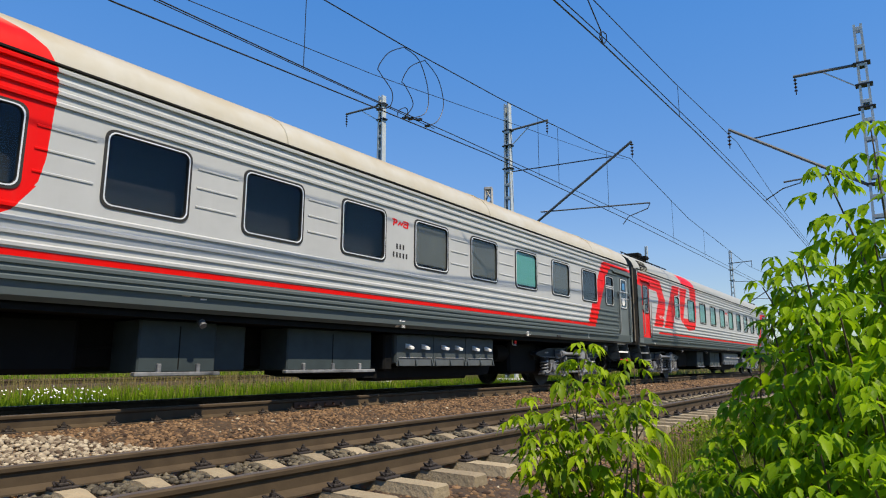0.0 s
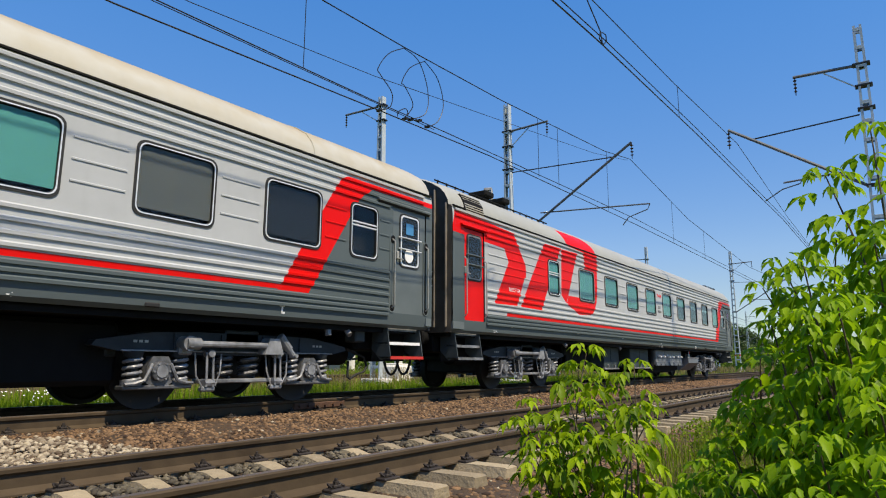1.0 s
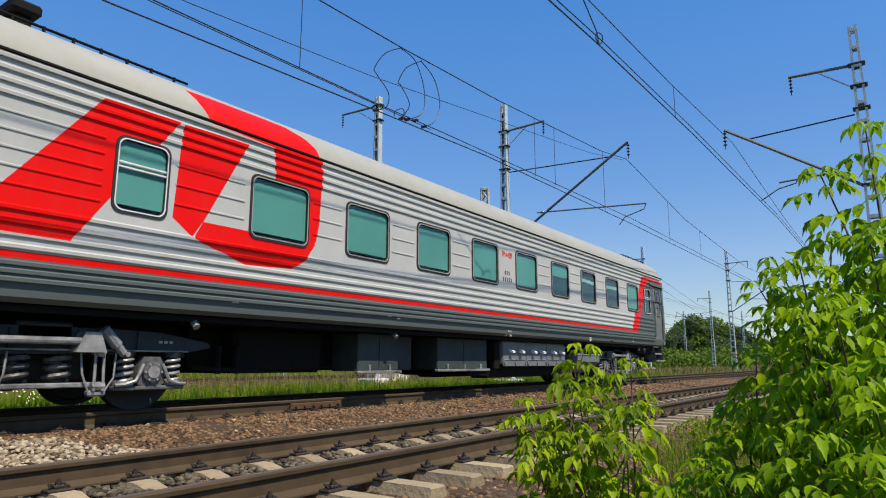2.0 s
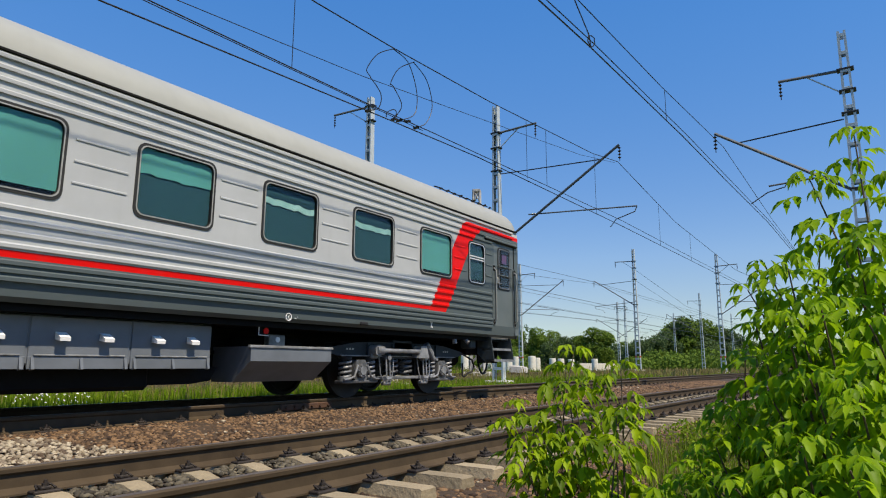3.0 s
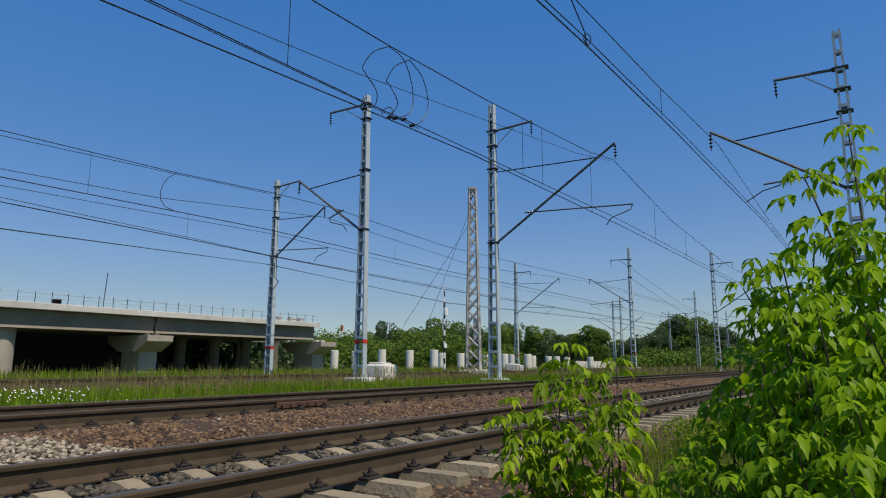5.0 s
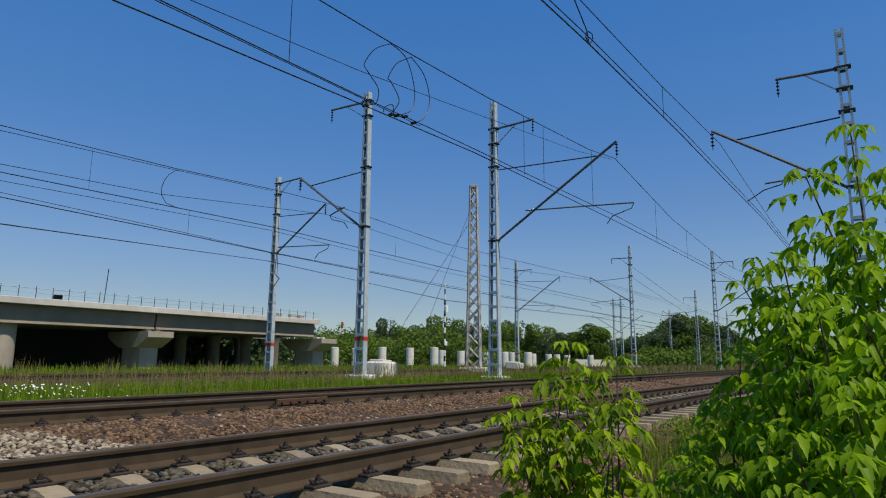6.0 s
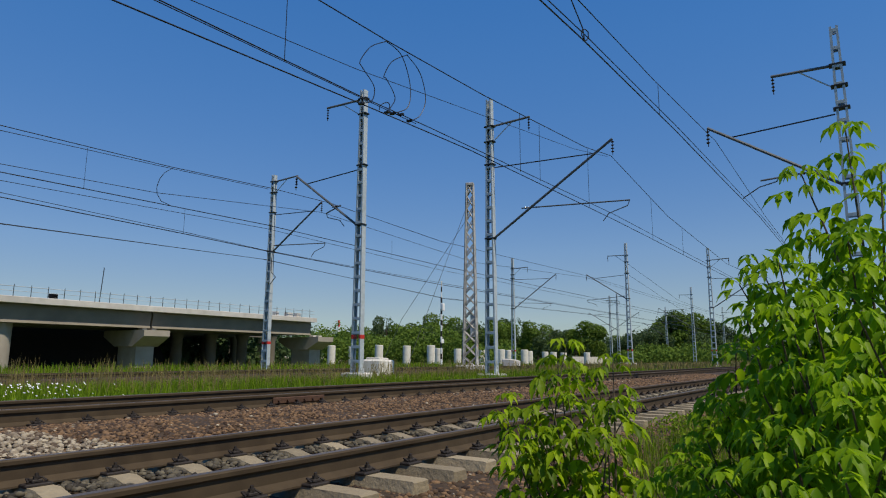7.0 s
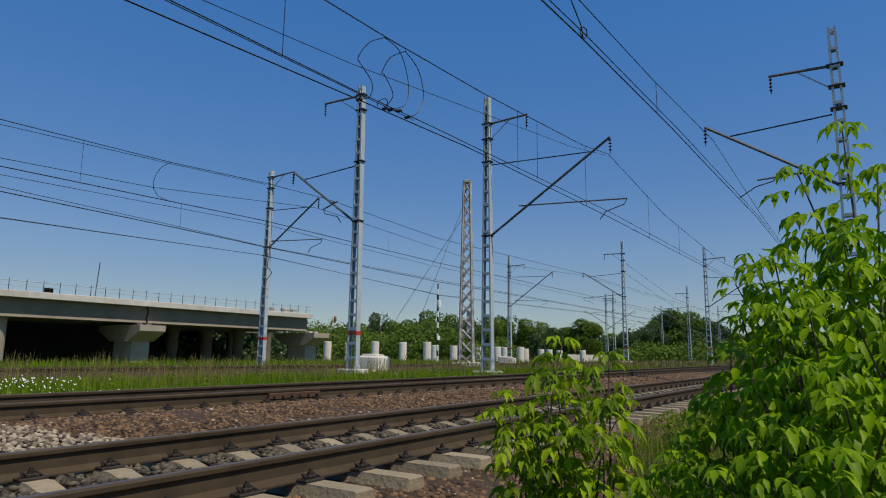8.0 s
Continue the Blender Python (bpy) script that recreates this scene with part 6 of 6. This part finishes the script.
def plumes(n, xr, yr, seed):
    """Tall grass stems, each with a loose feathery seed head."""
    rnd = random.Random(seed)
    v, f = [], []
    for i in range(n):
        x, y = xr[0] + (xr[1] - xr[0]) * rnd.random() ** 1.4, rnd.uniform(*yr)
        h, a = rnd.uniform(0.55, 1.05), rnd.uniform(0, math.tau)
        root = Vector((x, y, height(y) - 0.05))
        lean = Vector((math.cos(a), math.sin(a), 0)) * h * rnd.uniform(0.05, 0.25)
        at = lambda t: root + Vector((0, 0, h * t)) + lean * t * t
        across = Vector((0.8, -0.6, 0)) * 0.006
        k = len(v)
        v += [at(0) - across, at(0) + across, at(1) + across * 0.5, at(1) - across * 0.5]
        f.append((k, k + 1, k + 2, k + 3))
        for j in range(9):
            t = 0.72 + 0.28 * j / 8
            q, w = rnd.uniform(0, math.tau), 0.065 * (1.15 - (t - 0.72) / 0.28)
            out = Vector((math.cos(q), math.sin(q), rnd.uniform(0.5, 1.2))).normalized() * w
            side = out.cross(Vector((0.3, 0.2, 1))).normalized() * 0.012
            k, p = len(v), at(t)
            v += [p, p + out * 0.5 + side, p + out, p + out * 0.5 - side]
            f.append((k, k + 1, k + 2, k + 3))
    tagged(new("seed_heads", bulk("seed_heads", v, f, DRYGRASS)), "tall grass stems with feathery brown seed heads", "grass", kind="stuff")


plumes(620, (3, 34), (17.2, 21.0), 41)
plumes(260, (8, 30), (11.4, 17.0), 42)
rng = np.random.default_rng(43)
lobes = [(q, w, -0.42, rng.uniform(0.15, 0.4), rng.uniform(0.15, 0.4), rng.uniform(0.15, 0.42)) for q, w in zip(4 + 30 * rng.random(90) ** 1.3, rng.uniform(11.6, 20.5, 90))]
v, f = leaf_cloud(rng, lobes, 9000, 0.035)
tagged(new("weeds", bulk("weeds", v, f, GRASS)), "clumps of broad-leaved weeds in the grass strip", "weeds", kind="stuff")
lobes = [(q, w, height(w) + 0.10, rng.uniform(0.10, 0.25), rng.uniform(0.10, 0.25), rng.uniform(0.10, 0.30)) for q, w in zip(3.6 + 15 * rng.random(150) ** 1.2, rng.uniform(0.7, 2.5, 150)) if w < 0.29 * q]
v, f = leaf_cloud(rng, lobes, 15000, 0.022)
tagged(new("weeds", bulk("weeds", v, f, GRASS)), "green broad-leaved weeds on the near shoulder", "weeds", kind="stuff")

rng = np.random.default_rng(12)
n = 110
x, y = rng.normal(6.2, 0.55, n), rng.normal(13.6, 0.9, n)
z, s, a = -0.5 + rng.uniform(0.22, 0.55, n), rng.uniform(0.010, 0.020, n), rng.uniform(0, 6.28, n)
ring_v, ring_f = [], []
for i in range(n):
    k = len(ring_v)
    ring_v += [(x[i], y[i], z[i] + 0.006)] + [(x[i] + s[i] * math.cos(a[i] + j * 1.0472), y[i] + s[i] * math.sin(a[i] + j * 1.0472), z[i] + 0.012 * math.sin(j + a[i])) for j in range(6)]
    ring_f += [(k, k + 1 + j, k + 1 + (j + 1) % 6) for j in range(6)]
tagged(new("daisies", bulk("daisies", ring_v, ring_f, PETAL)), "white daisies flowering in the grass strip", "flowers", kind="stuff")


# ---- maple bushes ----
def leaflet(v, f, base, way, up, length, width):
    """A folded, drooping, pointed leaflet with a toothed edge."""
    side = way.cross(up).normalized()
    up = side.cross(way).normalized()
    k = len(v)
    rows = ((0.16, 0.55), (0.38, 1.0), (0.46, 0.74), (0.64, 0.70), (0.72, 0.40))
    v.append(base)
    for t, w in rows:
        m = base + way * length * t + up * length * (0.05 * t - 0.30 * t * t)
        h = side * width * 0.5 * w
        v += [m - h + up * width * 0.20 * w, m, m + h + up * width * 0.20 * w]
    v.append(base + way * length - up * length * 0.26)
    f += [(k, k + 1, k + 2), (k, k + 2, k + 3)]
    for i in range(len(rows) - 1):
        a = k + 1 + 3 * i
        f += [(a, a + 3, a + 4), (a, a + 4, a + 1), (a + 1, a + 4, a + 5), (a + 1, a + 5, a + 2)]
    a = k + 1 + 3 * (len(rows) - 1)
    f += [(a, a + 3, a + 1), (a + 1, a + 3, a + 2)]


def compound_leaf(v, f, rnd, node, a, rise, size):
    """Five leaflets on a short stalk that arches out and hangs."""
    out = Vector((math.cos(a), math.sin(a), rise)).normalized()
    flat = Vector((math.cos(a), math.sin(a), 0))
    cross = Vector((-flat.y, flat.x, 0))
    reach = size * rnd.uniform(0.45, 0.95)
    p = node + out * reach
    droop = rnd.uniform(0.30, 1.0)
    end = p + (flat - Vector((0, 0, droop * 0.6))).normalized() * size * 0.35
    for where, turn, k in ((end, 0.0, 1.0), (end, 0.85, 0.85), (end, -0.85, 0.85), (p, 1.25, 0.8), (p, -1.25, 0.8)):
        if turn and rnd.random() < 0.08:
            continue
        t = turn + rnd.uniform(-0.18, 0.18)
        way = (flat * math.cos(t) + cross * math.sin(t) - Vector((0, 0, droop * rnd.uniform(0.8, 1.3)))).normalized()
        leaflet(v, f, where, way, Vector((0, 0, 1)), size * k * rnd.uniform(0.85, 1.1), size * k * rnd.uniform(0.36, 0.47))


def maple_bush(label, stems, material, size, seed, step=0.07, airy=9.0, gap=0.11):
    """stems: foot and tip of each; compound leaves stand in crossed pairs along it, farther apart above the height airy."""
    rnd = random.Random(seed)
    bush = thing("maple_bush", label, "bush", "young maple bushes")
    v, f = [], []
    for foot, tip in stems:
        foot, tip = Vector(foot), Vector(tip)
        bend = Vector((rnd.uniform(-0.1, 0.1), rnd.uniform(-0.1, 0.1), 0))
        n = 24
        pts = [foot.lerp(tip, i / n) + bend * math.sin(math.pi * i / n) + Vector((0, 0, 0.25 * (tip.z - foot.z) * i / n * (1 - i / n))) for i in range(n + 1)]
        part("stem", Build().tube(pts, [0.0085 * (1 - 0.75 * i / n) for i in range(n + 1)], 6), BARK, bush)
        length = sum((b - a).length for a, b in zip(pts, pts[1:]))
        ax, t = rnd.uniform(0, math.pi), 0.18
        while t < 1.0:
            i = min(n - 1, int(t * n))
            p = pts[i].lerp(pts[i + 1], t * n - i)
            high = p.z > airy
            ax += math.pi / 2 + rnd.uniform(-0.3, 0.3)
            young = 1.0 - 0.40 * max(0, t - 0.86) / 0.14
            if high or rnd.random() < 0.45 + 0.55 * t:
                for s in (0, math.pi, math.pi / 2 + 0.3) if high else (0, math.pi):
                    compound_leaf(v, f, rnd, p, ax + s, rnd.uniform(0.1, 0.7), size * young * rnd.uniform(0.75, 1.25))
            t += (gap if high else step) * rnd.uniform(0.8, 1.25) / length
        for s in range(4):
            compound_leaf(v, f, rnd, pts[-1], ax + s * math.pi / 2, rnd.uniform(0.7, 1.4), size * 0.62 * rnd.uniform(0.75, 1.2))
    tagged(part("leaves", bulk("leaves", v, f, material, True), None, bush), kind="stuff")
    return bush


def polar(az, el, d):
    return (d * math.sin(radians(az)), d * math.cos(radians(az)), EYE[2] + d * math.tan(radians(el)))


tips = [(89.6, 17.2, 2.5), (86.3, 14.4, 2.4), (91.6, 13.8, 2.3), (94.5, 12.0, 2.2), (82.6, 7.9, 2.5), (81.2, 6.0, 2.6), (84.2, 7.6, 2.2), (86.6, 9.4, 2.6), (89.0, 9.0, 2.2), (91.6, 7.0, 2.0),
        (81.6, 3.0, 2.3), (80.6, 0.6, 2.4), (83.6, 3.6, 2.0), (86.2, 4.4, 1.9), (89.2, 3.0, 1.8), (92.5, 2.0, 1.8), (80.2, -1.6, 2.5), (82.2, -2.4, 2.0), (85.0, -1.0, 1.8), (88.0, -2.2, 1.7), (91.0, -3.5, 1.7),
        (79.2, -4.0, 2.3), (78.0, -6.4, 2.2), (81.0, -6.0, 1.9), (84.0, -6.0, 1.7), (87.0, -7.5, 1.6), (90.5, -8.0, 1.6), (76.6, -8.2, 2.1), (79.2, -9.4, 1.8), (75.6, -9.6, 2.1), (83, -9.8, 1.6), (95, 6, 2.2), (95, -2, 1.9),
        (83, 1, 2.6), (85, 2.5, 2.6), (86.5, 1, 2.6), (88, 5, 2.7), (87, 7, 2.7), (84.5, 5.5, 2.6), (90, 5, 2.6), (89, 0.5, 2.6), (83.5, -3.5, 2.6), (87, -3.5, 2.6), (77.2, -7.4, 2.3), (75.0, -9.2, 2.2), (78.6, -5.4, 2.4), (73.8, -10.4, 2.1), (77.4, -9.6, 2.0)]
rb = random.Random(4)
maple_bush("tall young maple bush with fresh green drooping leaves", [((2.45 + rb.uniform(-0.35, 0.25), 0.05 + rb.uniform(-0.3, 0.3), -0.84), polar(*t)) for t in tips], LEAF, 0.092, 5, 0.068, EYE[2] + 0.24, 0.105)
tips = [(67.0, 0.9, 3.2), (66.2, -0.4, 3.3), (70.9, -0.2, 3.2), (69.2, -1.4, 3.2), (65.2, -2.2, 3.1), (62.0, -3.5, 3.1), (61.0, -5.2, 3.0), (63.4, -4.9, 3.2), (72.2, -4.0, 3.2), (70.4, -4.2, 3.0), (67.0, -3.2, 3.0), (64.4, -6.6, 2.9),
        (67.2, -6.8, 2.9), (70.2, -6.8, 2.9), (62.4, -7.8, 2.9)]
maple_bush("low young maple bush with sunlit yellow-green leaves", [((3.0 + rb.uniform(-0.25, 0.25), 1.22 + rb.uniform(-0.2, 0.2), -0.80), polar(*t)) for t in tips], LEAFLIT, 0.110, 8, 0.098)

# small joint details on the far track
part("fishplate", Build().cbox(6.85, 7.95, YF - 0.76 - 0.055, YF - 0.76 - 0.022, -0.145, -0.045, 0.012), RUSTRED, FAR, "rust red joint plate")
for i in range(6):
    part("joint_bolt", Build().tube([(6.95 + 0.18 * i, YF - 0.81, -0.095), (6.95 + 0.18 * i, YF - 0.85, -0.095)], 0.022, 6), RUSTRED, FAR)

# ---- a flying insect ----
INSECT = thing("flying_insect", "small dark insect flying past with spread wings", "insect", m=pose(30, 15, 2))
part("body", Build().tube([(-0.008, 0, 0), (-0.006, 0, 0), (-0.001, 0, 0.001), (0.004, 0, 0.0005), (0.008, 0, 0)], [0.001, 0.005, 0.006, 0.0048, 0.0015], 10), BLACK, INSECT)
for s in (-1, 1):
    part("wing", Build().prism([(0.004, s * 0.002), (0.007, s * 0.012), (0.002, s * 0.017), (-0.004, s * 0.010), (-0.002, s * 0.002)], 0.003, 0.0036, "z"), BLACK, INSECT)


# ---- movement ----
SPEED, X15, PITCH = 10.68, 16.98, 25.22


def travelled(t):
    """How far the train has gone since 1.5 s; it slows down a little at the end."""
    return SPEED * (t - 1.5) - 0.10 * max(0.0, t - 3.0) ** 2


def motions():
    for (coach, wheels), back in zip(TRAIN, (PITCH, 0.0)):
        walk(coach, [(i / 10, pose(X15 - back - travelled(i / 10), YF, 0)) for i in range(81)])
        for ws, x in wheels:
            walk(ws, [(i / 30, pose(x, 0, 0.475, 0, -math.degrees((travelled(i / 30) + SPEED * 1.5) / 0.475), 0)) for i in range(241)])
    flight = [(0.0, 60, 3.0, 60), (3.0, 58.5, 4.0, 26), (6.0, 58.0, 6.7, 7.0), (6.3, 57.4, 6.95, 5.0), (6.4, 56.9, 7.1, 4.4), (6.5, 56.8, 8.0, 3.7), (6.6, 56.9, 10.3, 2.9), (6.7, 59.0, 13.7, 2.0),
              (6.8, 66.8, 17.5, 1.2), (6.9, 84.0, 24.0, 1.0), (7.2, 120, 30, 2.0), (8.0, 150, 30, 9.0)]
    walk(INSECT, [(t, pose(*polar(a, e, d), 25, 10, 200)) for t, a, e, d in flight])


motions()
